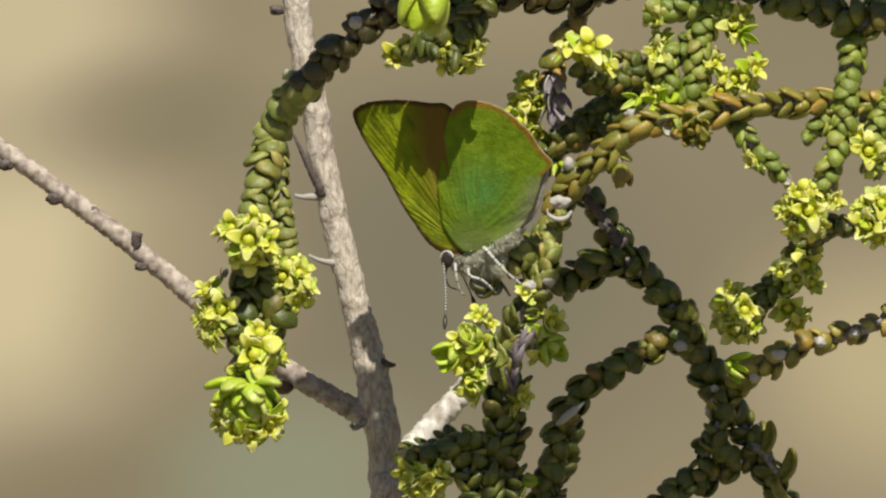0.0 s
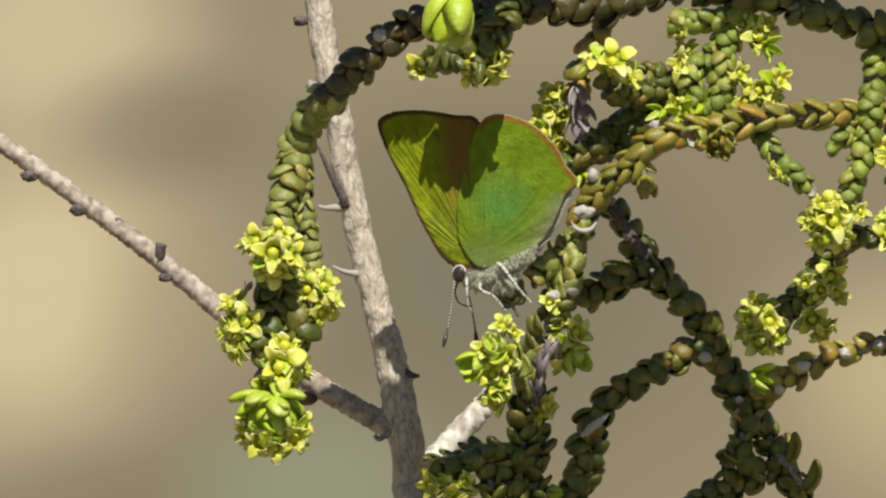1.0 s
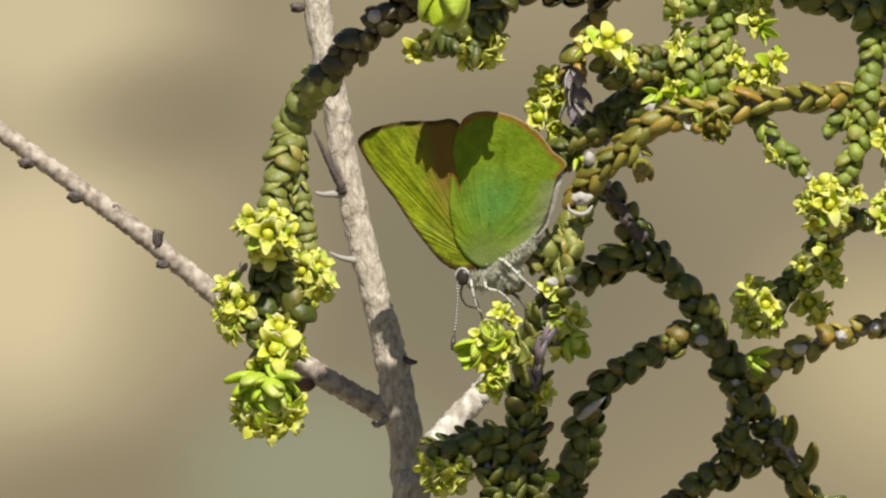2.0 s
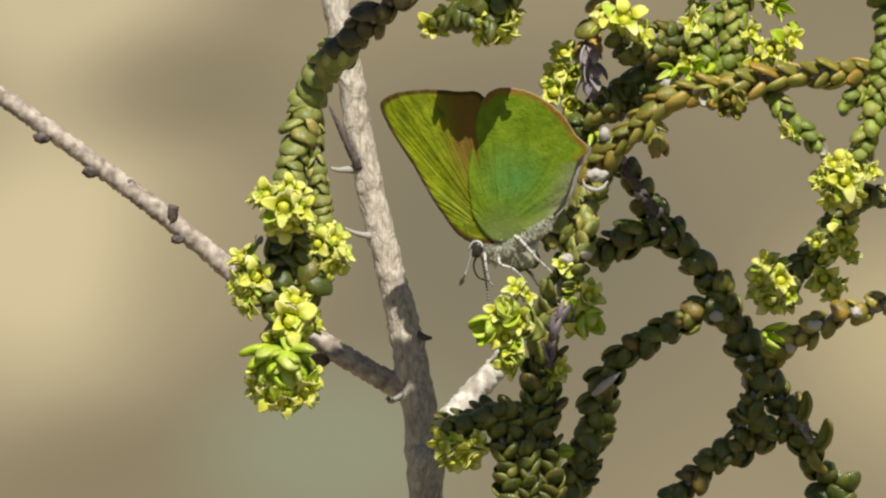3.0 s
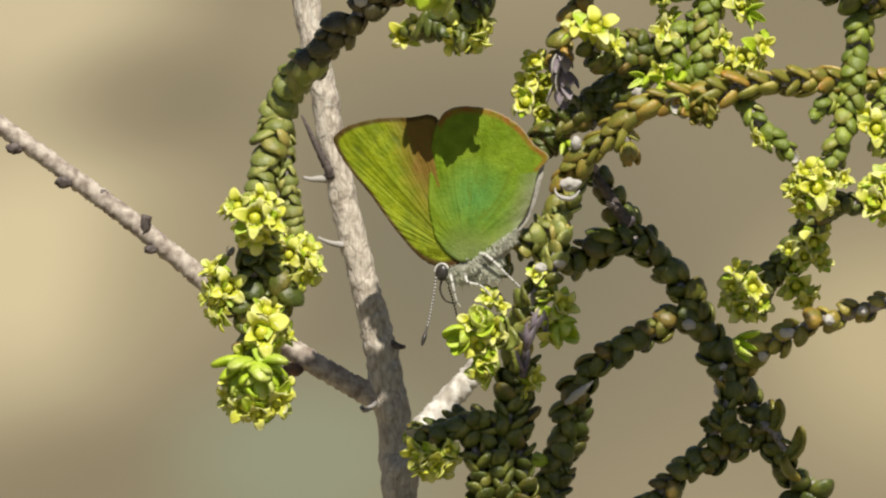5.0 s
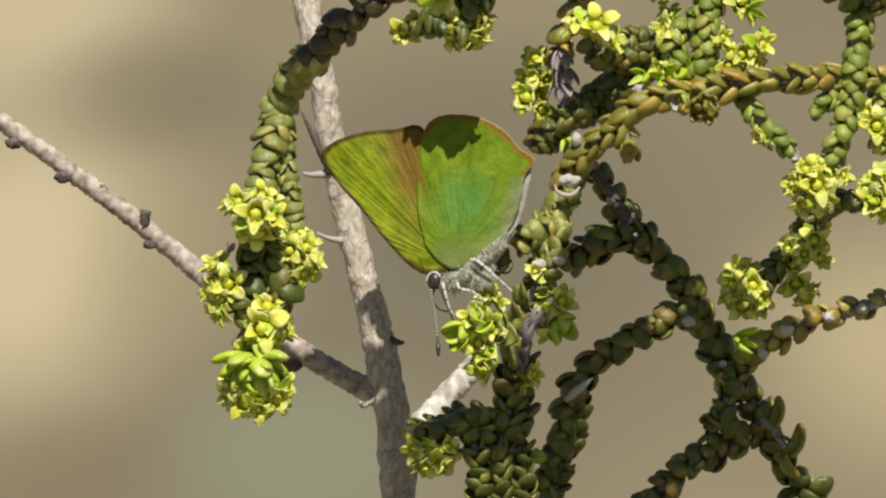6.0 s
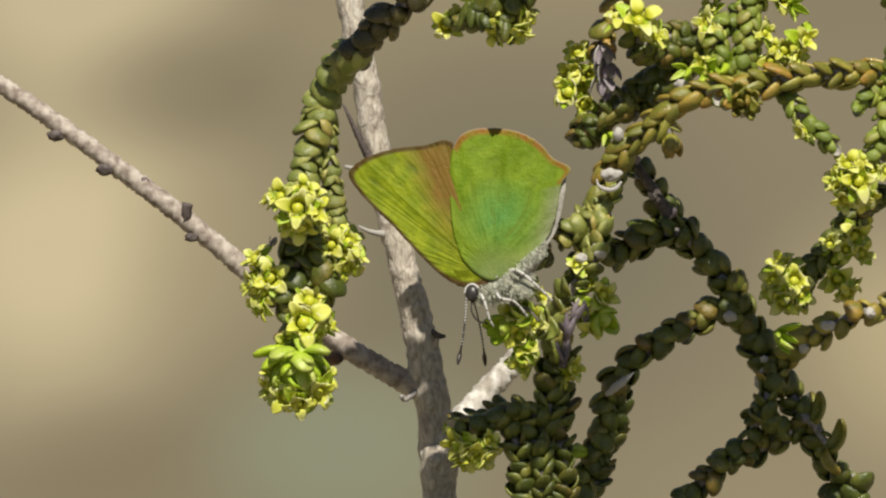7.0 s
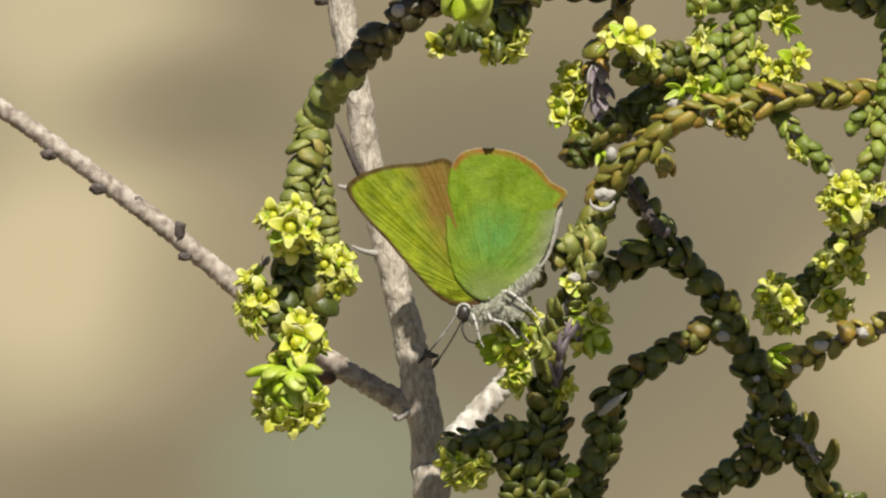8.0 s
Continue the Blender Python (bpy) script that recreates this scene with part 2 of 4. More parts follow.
BAND = plain_material("white_scales", (0.55, 0.53, 0.48), (0.8, 0.78, 0.72), 5000, 0.8)
LEG = plain_material("brown_leg", (0.1, 0.085, 0.07), (0.2, 0.17, 0.14), 4000, 0.6)


# ---- building helpers ----
def mesh_of(bm, name, *materials, smooth=True):
    me = bpy.data.meshes.new(name)
    bm.normal_update()
    bm.to_mesh(me)
    bm.free()
    for m in materials:
        me.materials.append(m)
    for p in me.polygons:
        p.use_smooth = smooth
    return me


def part(name, data, parent, m=None, label="", material=None):
    """One mesh object under a thing or a part; data is a mesh or a bmesh."""
    if isinstance(data, bmesh.types.BMesh):
        data = mesh_of(data, name, material)
    ob = new(name, data)
    ob.parent = parent
    if m is not None:
        ob.matrix_basis = m
    return tagged(ob, label)


def thing(name, origin, label, category, group=""):
    ob = new(name)
    ob.empty_display_size = 0.003
    ob.matrix_basis = BASE @ Matrix.Translation(origin)
    return tagged(ob, label, category, group)


def spline(points, step):
    """Catmull-Rom through the points, resampled at even steps: places and tangents."""
    p = [Vector(q) for q in points]
    p = [p[0] * 2 - p[1], *p, p[-1] * 2 - p[-2]]
    dense = []
    for i in range(1, len(p) - 2):
        n = max(4, int((p[i + 1] - p[i]).length / step * 3))
        for j in range(n):
            u = j / n
            dense.append(0.5 * ((2 * p[i]) + (p[i + 1] - p[i - 1]) * u + (2 * p[i - 1] - 5 * p[i] + 4 * p[i + 1] - p[i + 2]) * u * u
                                + (3 * p[i] - p[i - 1] - 3 * p[i + 1] + p[i + 2]) * u ** 3))
    dense.append(p[-2])
    run = [0.0]
    for a, b in zip(dense, dense[1:]):
        run.append(run[-1] + (b - a).length)
    count = max(2, int(run[-1] / step))
    out, k = [], 0
    for i in range(count + 1):
        s = run[-1] * i / count
        while k < len(run) - 2 and run[k + 1] < s:
            k += 1
        out.append(dense[k].lerp(dense[k + 1], (s - run[k]) / max(1e-12, run[k + 1] - run[k])))
    ways = [(out[min(i + 1, count)] - out[max(i - 1, 0)]).normalized() for i in range(count + 1)]
    return out, ways


def tube(bm, places, ways, radius, sides=10, rough=0.0, seed=0.0):
    """A closed tube along places; radius is a function of 0 to 1."""
    n = ways[0].orthogonal().normalized()
    rings = []
    for i, (p, w) in enumerate(zip(places, ways)):
        n = (n - w * n.dot(w)).normalized()
        b = w.cross(n)
        r = radius(i / (len(places) - 1))
        ring = []
        for j in range(sides):
            a = 2 * math.pi * j / sides
            d = n * math.cos(a) + b * math.sin(a)
            k = 1 + rough * (noise.noise((p + d * r) / (r * 1.3) + Vector((seed, 0, 0))) + 0.6 * noise.noise((p + d * r) / (r * 0.5) + Vector((0, seed, 0))))
            ring.append(bm.verts.new(p + d * r * k))
        rings.append(ring)
    for a, b in zip(rings, rings[1:]):
        for j in range(sides):
            bm.faces.new((a[j], a[(j + 1) % sides], b[(j + 1) % sides], b[j]))
    bm.faces.new(rings[0][::-1])
    bm.faces.new(rings[-1])
    return bm


def blob(bm, centre, size, rough=0.12, seed=0.0, sub=3):
    """An uneven rounded lump."""
    made = bmesh.ops.create_icosphere(bm, subdivisions=sub, radius=1.0)["verts"]
    for v in made:
        k = 1 + rough * noise.noise(v.co * 1.7 + Vector((seed, seed, 0)))
        v.co = Vector(centre) + Vector(v.co[i] * size[i] * k for i in range(3))
    return bm


def leaf_mesh(name, outer, inner, width, thick, curl, blunt=0.5, cup=0.3, stations=7, across=6, keel=0.12, ruffle=0.03):
    """A fleshy leaf one unit long: base at the origin, along y, its outer face up."""
    bm = bmesh.new()
    top, low = [], []
    for i in range(stations + 1):
        u = 1 - (1 - i / stations) ** 1.7
        half = width * 0.5 * max(0.0, math.sin(math.pi * min(1, max(0.0, u)) ** 0.8)) ** blunt + 0.015
        a, b = [], []
        for j in range(across + 1):
            v = 2 * j / across - 1
            dome = math.sqrt(max(0.0, 1 - v * v))
            z = -curl * u * u - cup * half * v * v
            z += keel * half * (1 - abs(v)) * math.sin(math.pi * u) + ruffle * noise.noise(Vector((v * 1.6, u * 2.4, width * 40)))
            a.append(bm.verts.new((half * v, u, z + thick * dome * math.sin(math.pi * min(1, 0.12 + u * 0.85)) ** 0.6)))
            b.append(bm.verts.new((half * v * 0.97, u, z - 0.05 * thick * dome)) if 0 < j < across else a[-1])
        top.append(a)
        low.append(b)
    for i in range(stations):
        for j in range(across):
            bm.faces.new((top[i][j], top[i][j + 1], top[i + 1][j + 1], top[i + 1][j]))
            f = bm.faces.new((low[i][j], low[i + 1][j], low[i + 1][j + 1], low[i][j + 1]))
            f.material_index = 1
    return mesh_of(bm, name, outer, inner)


def cup_leaf(name, outer, inner, width, thick, wrap, curl, blunt=2.4, seed=0.0, stations=7, across=6):
    """A fleshy clasping leaf one unit long: a blunt cup with a rounded lip, its tip bent in to the stem."""
    bm = bmesh.new()
    top, low = [], []
    y = z = 0.0
    last = 0.0
    for i in range(stations + 1):
        u = 1 - (1 - i / stations) ** 1.6
        bend = curl * (u - 0.35)
        y += (u - last) * math.cos(bend)
        z -= (u - last) * math.sin(bend)
        last = u
        up = Vector((0, math.sin(bend), math.cos(bend)))
        s = 0.2 + 0.8 * u
        half = width * 0.5 * max(0.0, 1 - abs(2 * s - 1) ** blunt) ** 0.5 + 0.012
        swell = max(0.0, 1 - abs(2 * u - 0.95) ** 2.2) ** 0.5 if u < 0.97 else 0.12
        a, b = [], []
        for j in range(across + 1):
            v = 2 * j / across - 1
            g = v * wrap
            n = up * math.cos(g) + Vector((math.sin(g), 0, 0))
            p = Vector((half * math.sin(g) / math.sin(min(wrap, 1.5)), y, z)) - up * half * (1 - math.cos(g)) * 0.9
            t = 0.05 + (thick - 0.05) * (1 - 0.9 * abs(v) ** 2.6) * swell
            t += 0.035 * noise.noise(Vector((v * 1.4 + seed, u * 2.2, seed)))
            a.append(bm.verts.new(p + n * t))
            b.append(bm.verts.new(p - n * 0.035))
        top.append(a)
        low.append(b)
    for i in range(stations):
        for j in range(across):
            bm.faces.new((top[i][j], top[i][j + 1], top[i + 1][j + 1], top[i + 1][j]))
            bm.faces.new((low[i][j], low[i + 1][j], low[i + 1][j + 1], low[i][j + 1])).material_index = 1
        bm.faces.new((top[i][0], top[i + 1][0], low[i + 1][0], low[i][0]))
        bm.faces.new((top[i][across], low[i][across], low[i + 1][across], top[i + 1][across]))
    for j in range(across):
        bm.faces.new((top[0][j], low[0][j], low[0][j + 1], top[0][j + 1]))
        bm.faces.new((top[stations][j], top[stations][j + 1], low[stations][j + 1], low[stations][j]))
    return mesh_of(bm, name, outer, inner)


LEAVES = {m.name: [cup_leaf("leaf", m, WOOL, 0.76 + 0.08 * i, 0.25 - 0.02 * i, 0.7 + 0.15 * i, 0.25 + 0.2 * i, 2.1, i) for i in range(4)] for m in (LEAF, GREEN)}
LEAVES[RUST.name] = [cup_leaf("leaf", RUST, WOOL, 0.44 + 0.05 * i, 0.14, 0.8 + 0.1 * i, 0.1 + 0.25 * i, 1.75, 5 + i) for i in range(4)]
PLUMP = {m.name: [cup_leaf("leaf", m, m, 0.8 + 0.08 * i, 0.2 - 0.02 * i, 0.85 + 0.1 * i, 0.2 + 0.2 * i, 2.1, 9 + i) for i in range(4)] for m in (LEAF, SAGE)}
LEAVES[FRESH.name] = [leaf_mesh("young_leaf", FRESH, FRESH, 0.3 + 0.06 * i, 0.15, 0.0 + 0.2 * i, 0.7) for i in range(3)]
CURLED = [cup_leaf("leaf", RUST, RUST, 0.4, 0.16, 0.8, 1.2 + 0.4 * i, 2.2, 30 + i) for i in range(2)]
ARCHED = [cup_leaf("young_leaf", FRESH, FRESH, 0.42 + 0.05 * i, 0.15, 0.8, 0.7 + 0.25 * i, 2.2, 40 + i) for i in range(3)]
BRACTS = [leaf_mesh("leaf", LEAF, LEAF, 0.4 + 0.06 * i, 0.12, 0.0 + 0.12 * i, 0.7) for i in range(3)]
BROAD = [leaf_mesh("young_leaf", FRESH, FRESH, 0.7 + 0.1 * i, 0.25, 0.1 + 0.1 * i, 0.45) for i in range(2)]
SCALES = {m.name: [cup_leaf("leaf", m, m, 1.0 + 0.1 * i, 0.19, 0.9 + 0.1 * i, 0.2 + 0.2 * i, 2.2, 14 + i) for i in range(4)] for m in (LEAF, SAGE)}
CLASP = {m.name: [cup_leaf("leaf", m, WOOL if m is RUST or i == 1 else m, 0.86 + 0.06 * i, 0.16, 1.15 + 0.07 * i, 0.75 + 0.2 * i, 2.4, 20 + i) for i in range(4)] for m in (LEAF, RUST, BROWN)}
LEAVES[DEAD.name] = [leaf_mesh("dead_leaf", DEAD, WOOL, 0.7, 0.07, 0.15 * i - 0.1, 0.6, -0.3) for i in range(3)]
DRY = [leaf_mesh("dead_leaf", DEAD, DEAD, 0.3 + 0.08 * i, 0.1, 0.1 * i - 0.05, 0.75) for i in range(2)]
HOODS = [leaf_mesh("bract", FRESH, PETAL, 0.62 + 0.08 * i, 0.13, 0.25 * i, 0.5, -0.6, 7, 6, 0.0, 0.06) for i in range(3)]
PETALS = [leaf_mesh("petal", PETAL, PETAL, 0.86 + 0.08 * i, 0.17, 0.2 * i, 0.38, -0.5, 7, 5, 0.0, 0.14) for i in range(4)]


def bell(seed):
    """A flower's bell: a thin cup with a wavy four-lobed rim, double-walled."""
    bm = bmesh.new()
    profile = [(-0.75, 0.08), (-0.55, 0.15), (-0.35, 0.25), (-0.15, 0.32), (0.02, 0.36), (0.14, 0.41), (0.2, 0.47)]
    walls = []
    for inset in (0.0, 0.035):
        rings = []
        for z, r in profile:
            flare = max(0.0, (z + 0.15) / 0.35)
            ring = []
            for k in range(24):
                a = 2 * math.pi * k / 24
                lobe = math.cos(2 * a) ** 2 + 0.5 * noise.noise(Vector((math.cos(a), math.sin(a), seed)))
                d = r - inset + 0.1 * flare * lobe
                ring.append(bm.verts.new((d * math.cos(a), d * math.sin(a), z + inset * 0.5 + 0.1 * flare * flare * (lobe - 0.5))))
            rings.append(ring)
        walls.append(rings)
    for side, rings in enumerate(walls):
        for p, q in zip(rings, rings[1:]):
            for k in range(24):
                f = (p[k], p[(k + 1) % 24], q[(k + 1) % 24], q[k])
                bm.faces.new(f[::-1] if side else f)
    for k in range(24):
        bm.faces.new((walls[0][-1][k], walls[0][-1][(k + 1) % 24], walls[1][-1][(k + 1) % 24], walls[1][-1][k]))
    return mesh_of(bm, "flower_bell", BELL)


BELLS = [bell(1.7 * i) for i in range(4)]
CENTRE = mesh_of(blob(bmesh.new(), (0, 0, 0.0), (0.22, 0.22, 0.22), 0.2, 3.0, 2), "flower_centre", OVARY)


def basis(origin, y, z, size):
    """A pose with the given y axis, z as near as can be to the given one."""
    y = y.normalized()
    x = y.cross(z).normalized()
    z = x.cross(y)
    m = Matrix((x, y, z)).transposed().to_4x4()
    return Matrix.Translation(origin) @ m @ Matrix.Diagonal((size, size, size, 1))


def flower(parent, origin, place, aim, size):
    """A small yellow flower: a bell with four pale lobes, hooded by yellow-green bracts; size is its width."""
    aim = (Vector(aim).normalized() + Vector((0.04, 0, 0.22))).normalized()
    m = basis(place - origin, aim.orthogonal(), aim, size * 0.66) @ pose(0, 0, 0, 0, 0, random.uniform(0, 90))
    f = part("flower", random.choice(BELLS), parent, m, "small yellow-green four-lobed flower")
    part("flower_centre", CENTRE, f)
    for i in range(4):
        k = random.uniform(0.44, 0.6)
        part("petal", random.choice(PETALS), f, pose(0, 0, 0, 0, 0, i * 90 + random.uniform(-14, 14))
             @ pose(0, 0.34, 0.08, random.uniform(12, 72), random.uniform(-18, 18), 0) @ Matrix.Diagonal((k * random.uniform(0.8, 1.1), k, k, 1)))
    for i in range(3):
        k = random.uniform(0.8, 1.05)
        part("bract", random.choice(HOODS), f, pose(0, 0, -0.5, 0, 0, i * 120 + random.uniform(-40, 40))
             @ pose(0, 0.14, 0, random.uniform(35, 66), random.uniform(-12, 12), 0) @ Matrix.Diagonal((k * random.uniform(0.9, 1.15), k, k, 1)))


def shoot(label, points, leaf=42, gap=13, material=LEAF, stem=9, bare=0, flowers=(), open_=28, taper=0.8, name="leafy_shoot", root=False, plump=False, braid=False):
    """A leafy shoot from its base to its tip. points: x, y, w on the plan; flowers: x, y, w, width, aim x, y, w."""
    pts = [at(*p) for p in points]
    if root:
        foot = BASE.inverted() @ Vector((0.012 * len(label) / 50, 0.03, 0.0))
        pts = [foot, foot.lerp(pts[0], 0.55) + Vector((0.004, 0.006, 0)), foot.lerp(pts[0], 0.93) + Vector((0.001, 0.002, 0)), *pts]
    origin = pts[0].copy()
    s = thing(name, origin, label, "shrub shoot", "leafy shoots of the shrub")
    leaf, gap = leaf * (0.92 if plump else 0.88), gap * (0.86 if plump else 0.72)
    places, ways = spline(pts, 6 * U)
    bm = tube(bmesh.new(), [p - origin for p in places], ways, lambda q: stem * U * (1.15 - 0.5 * q), 8, 0.25, len(points))
    part("stem", bm, s, material=DARK_BARK if material is DEAD else SHOOT_BARK)
    if root:
        first = min(range(len(places)), key=lambda i: (places[i] - pts[3]).length)
        places, ways = places[first:], ways[first:]
    add_leaves(s, origin, places, ways, leaf, gap, material, stem, bare, open_, taper, plump, braid)
    for fx in flowers:
        aim = Vector((fx[4], fx[6], -fx[5])).normalized()
        flower(s, origin, at(*fx[:3]), aim, fx[3] * U)
        side = aim.orthogonal().normalized()
        side.rotate(Matrix.Rotation(random.uniform(0, 6.28), 3, aim))
        for extra in range(2 if fx[3] > 58 else 1):
            flower(s, origin, at(*fx[:3]) + side * fx[3] * U * 0.46 - aim * fx[3] * U * 0.28, aim + side * 0.9, fx[3] * U * random.uniform(0.65, 0.9))
            side.rotate(Matrix.Rotation(random.uniform(1.9, 3.6), 3, aim))
    return s, origin


def add_leaves(s, origin, places, ways, leaf, gap, material, stem, bare, open_, taper, plump, braid):
    n = ways[0].orthogonal().normalized()
    length = len(places) * 6.0
    i, d = 0, bare
    turn = random.uniform(0, 360)
    braided = braid or plump == "clasp" or material is RUST
    while d < length:
        k = min(len(places) - 1, int(d / 6.0))
        p, w = places[k], ways[k]
        n = (n - w * n.dot(w)).normalized()
        b = w.cross(n)
        a = radians(turn + 137.5 * i + random.uniform(-14, 14))
        if braided:
            n = Vector((0, -1, 0)) - w * -w.y
            n.normalize()
            b = w.cross(n)
            a = radians((48, 228, 312, 132)[i % 4] + random.uniform(-18, 18))
        r = n * math.cos(a) + b * math.sin(a)
        o = radians(open_ + (random.uniform(-14, 24) if plump == "clasp" else random.uniform(-9, 16)))
        q = d / length
        size = leaf * U * random.uniform(0.74, 1.14) * (1 if q < 0.8 else 1 - (1 - taper) * (q - 0.8) / 0.2)
        along = w * math.cos(o) + r * math.sin(o)
        out = r * math.cos(o) - w * math.sin(o)
        out = (out + along.cross(out) * random.uniform(-0.3, 0.3)).normalized()
        m = basis(p - origin + r * stem * U * 0.6, along, out, size)
        # darker LEAF on a sage shoot's lower half stands in for shade
        shaded_low = LEAF if material is SAGE and plump is True and q < 0.5 else material
        part("leaf" if material is not DEAD else "dead_leaf", random.choice(CLASP[material.name] if plump == "clasp" else SCALES[material.name] if plump == "scales" else PLUMP[shaded_low.name] if plump else LEAVES[material.name]), s, m)
        d += gap * random.uniform(0.85, 1.15)
        i += 1


def tuft(parent, origin, place, aim, count, leaf, spread=50, material=FRESH, shapes=None):
    """Young leaves in a rosette round a tip."""
    aim = Vector((aim[0], aim[2], -aim[1])).normalized()
    n = aim.orthogonal().normalized()
    b = aim.cross(n)
    for i in range(count):
        a = radians(137.5 * i)
        o = radians(spread * math.sqrt((i + 0.6) / count) + random.uniform(-6, 6))
        r = n * math.cos(a) + b * math.sin(a)
        part("young_leaf" if material is FRESH else "leaf", random.choice(shapes or LEAVES[material.name]), parent,
             basis(at(*place) - origin, aim * math.cos(o) + r * math.sin(o), r * math.cos(o) - aim * math.sin(o), leaf * U * random.uniform(0.85, 1.1)))


# ---- ground ----
def build_ground():
    bm = bmesh.new()
    xs = [-2500, -300, -40, -8, -3, -1.5, -0.6, 0, 0.6, 1.5, 3, 8, 40, 300, 2500]
    grid = []
    for x in xs:
        grid.append([bm.verts.new((x, y, 0.0 if max(abs(x), abs(y)) < 5 else 0.25 * noise.noise(Vector((x, y, 0)) * 0.01) - 0.0)) for y in xs])
    for a, b in zip(grid, grid[1:]):
        for j in range(len(xs) - 1):
            bm.faces.new((a[j], b[j], b[j + 1], a[j + 1]))
    tagged(new("ground", mesh_of(bm, "ground", GROUND)), "pale sandy ground with soft dry and mossy patches", "ground", kind="structure")


build_ground()


# ---- woody branch ----
def build_branch():
    foot = BASE.inverted() @ Vector((0.0, 0.02, 0.0))
    top = [(690, 1000, 485), (688, 880, 480), (673, 740, 475), (644, 600, 470), (607, 450, 470), (577, 310, 470), (553, 170, 470), (530, 50, 470), (518, -60, 470), (500, -320, 465)]
    pts = [foot, foot.lerp(at(*top[0]), 0.5) + Vector((0.006, 0, 0)), foot.lerp(at(*top[0]), 0.9), *[at(*p) for p in top]]
    origin = foot.copy()
    b = thing("woody_branch", origin, "bare grey woody branch with cracked bark, forking", "branch")
    places, ways = spline(pts, 8 * U)
    bm = tube(bmesh.new(), [p - origin for p in places], ways, lambda q: U * (36 - 4 * q if q < 0.939 else 32.2 - 7.6 * min(1, (q - 0.939) / 0.011)), 26, 0.17)
    part("trunk", bm, b, material=BARK)

    def twig(points, radius, name="twig", rough=0.2, material=BARK, label=""):
        places, ways = spline([at(*p) - origin for p in points], 5 * U)
        return part(name, tube(bmesh.new(), places, ways, lambda q: U * (radius[0] + (radius[1] - radius[0]) * q), 16, rough, points[0][0]), b, None, label, material)

    twig([(668, 750, 475), (590, 705, 470), (500, 650, 470), (420, 585, 470), (330, 515, 470), (240, 440, 465), (115, 345, 460), (0, 262, 460), (-150, 160, 460)], (21, 15.5), material=BROWN_BARK, label="thin knobbly grey-brown side twig")
    twig([(688, 862, 480), (710, 822, 570), (738, 783, 655), (800, 715, 690), (846, 667, 700)], (25, 21), material=PALE_BARK, label="sunlit pale grey side twig")
    twig([(590, 466, 455), (565, 461, 440), (546, 452, 430)], (7, 2), "thorn", material=WOOL)
    twig([(560, 348, 460), (535, 349, 445), (521, 346, 440)], (8, 3), "thorn", material=WOOL)
    twig([(572, 345, 455), (550, 302, 440), (530, 260, 430), (518, 235, 428)], (10, 2), "thorn", material=DARK_BARK)
    twig([(240, 445, 460), (241, 425, 450), (244, 412, 448)], (11, 10), "stub", material=DARK_BARK)
    twig([(660, 735, 460), (630, 758, 445), (622, 752, 435)], (7, 4), "stub", material=SHOOT_BARK)
    twig([(672, 640, 460), (690, 646, 450), (700, 646, 450)], (10, 3), "stub", material=DARK_BARK)
    twig([(515, 135, 460), (505, 130, 450)], (9, 8), "stub", material=WOOL)
    for x, y, w, s in ((98, 352, 450, 15), (250, 472, 450, 11), (10, 292, 450, 14), (490, 18, 460, 13), (165, 372, 455, 10)):
        part("bark_knot", blob(bmesh.new(), at(x, y, w) - origin, (s * U * 1.1, s * U * 0.8, s * U * 0.75), 0.3, x), b, None, "", DARK_BARK)
    part("gall", blob(bmesh.new(), at(500, 686, 445) - origin, (20 * U, 14 * U, 13 * U), 0.1, 4), b, None, "round brown gall", GALL)
    return b


BRANCH = build_branch()


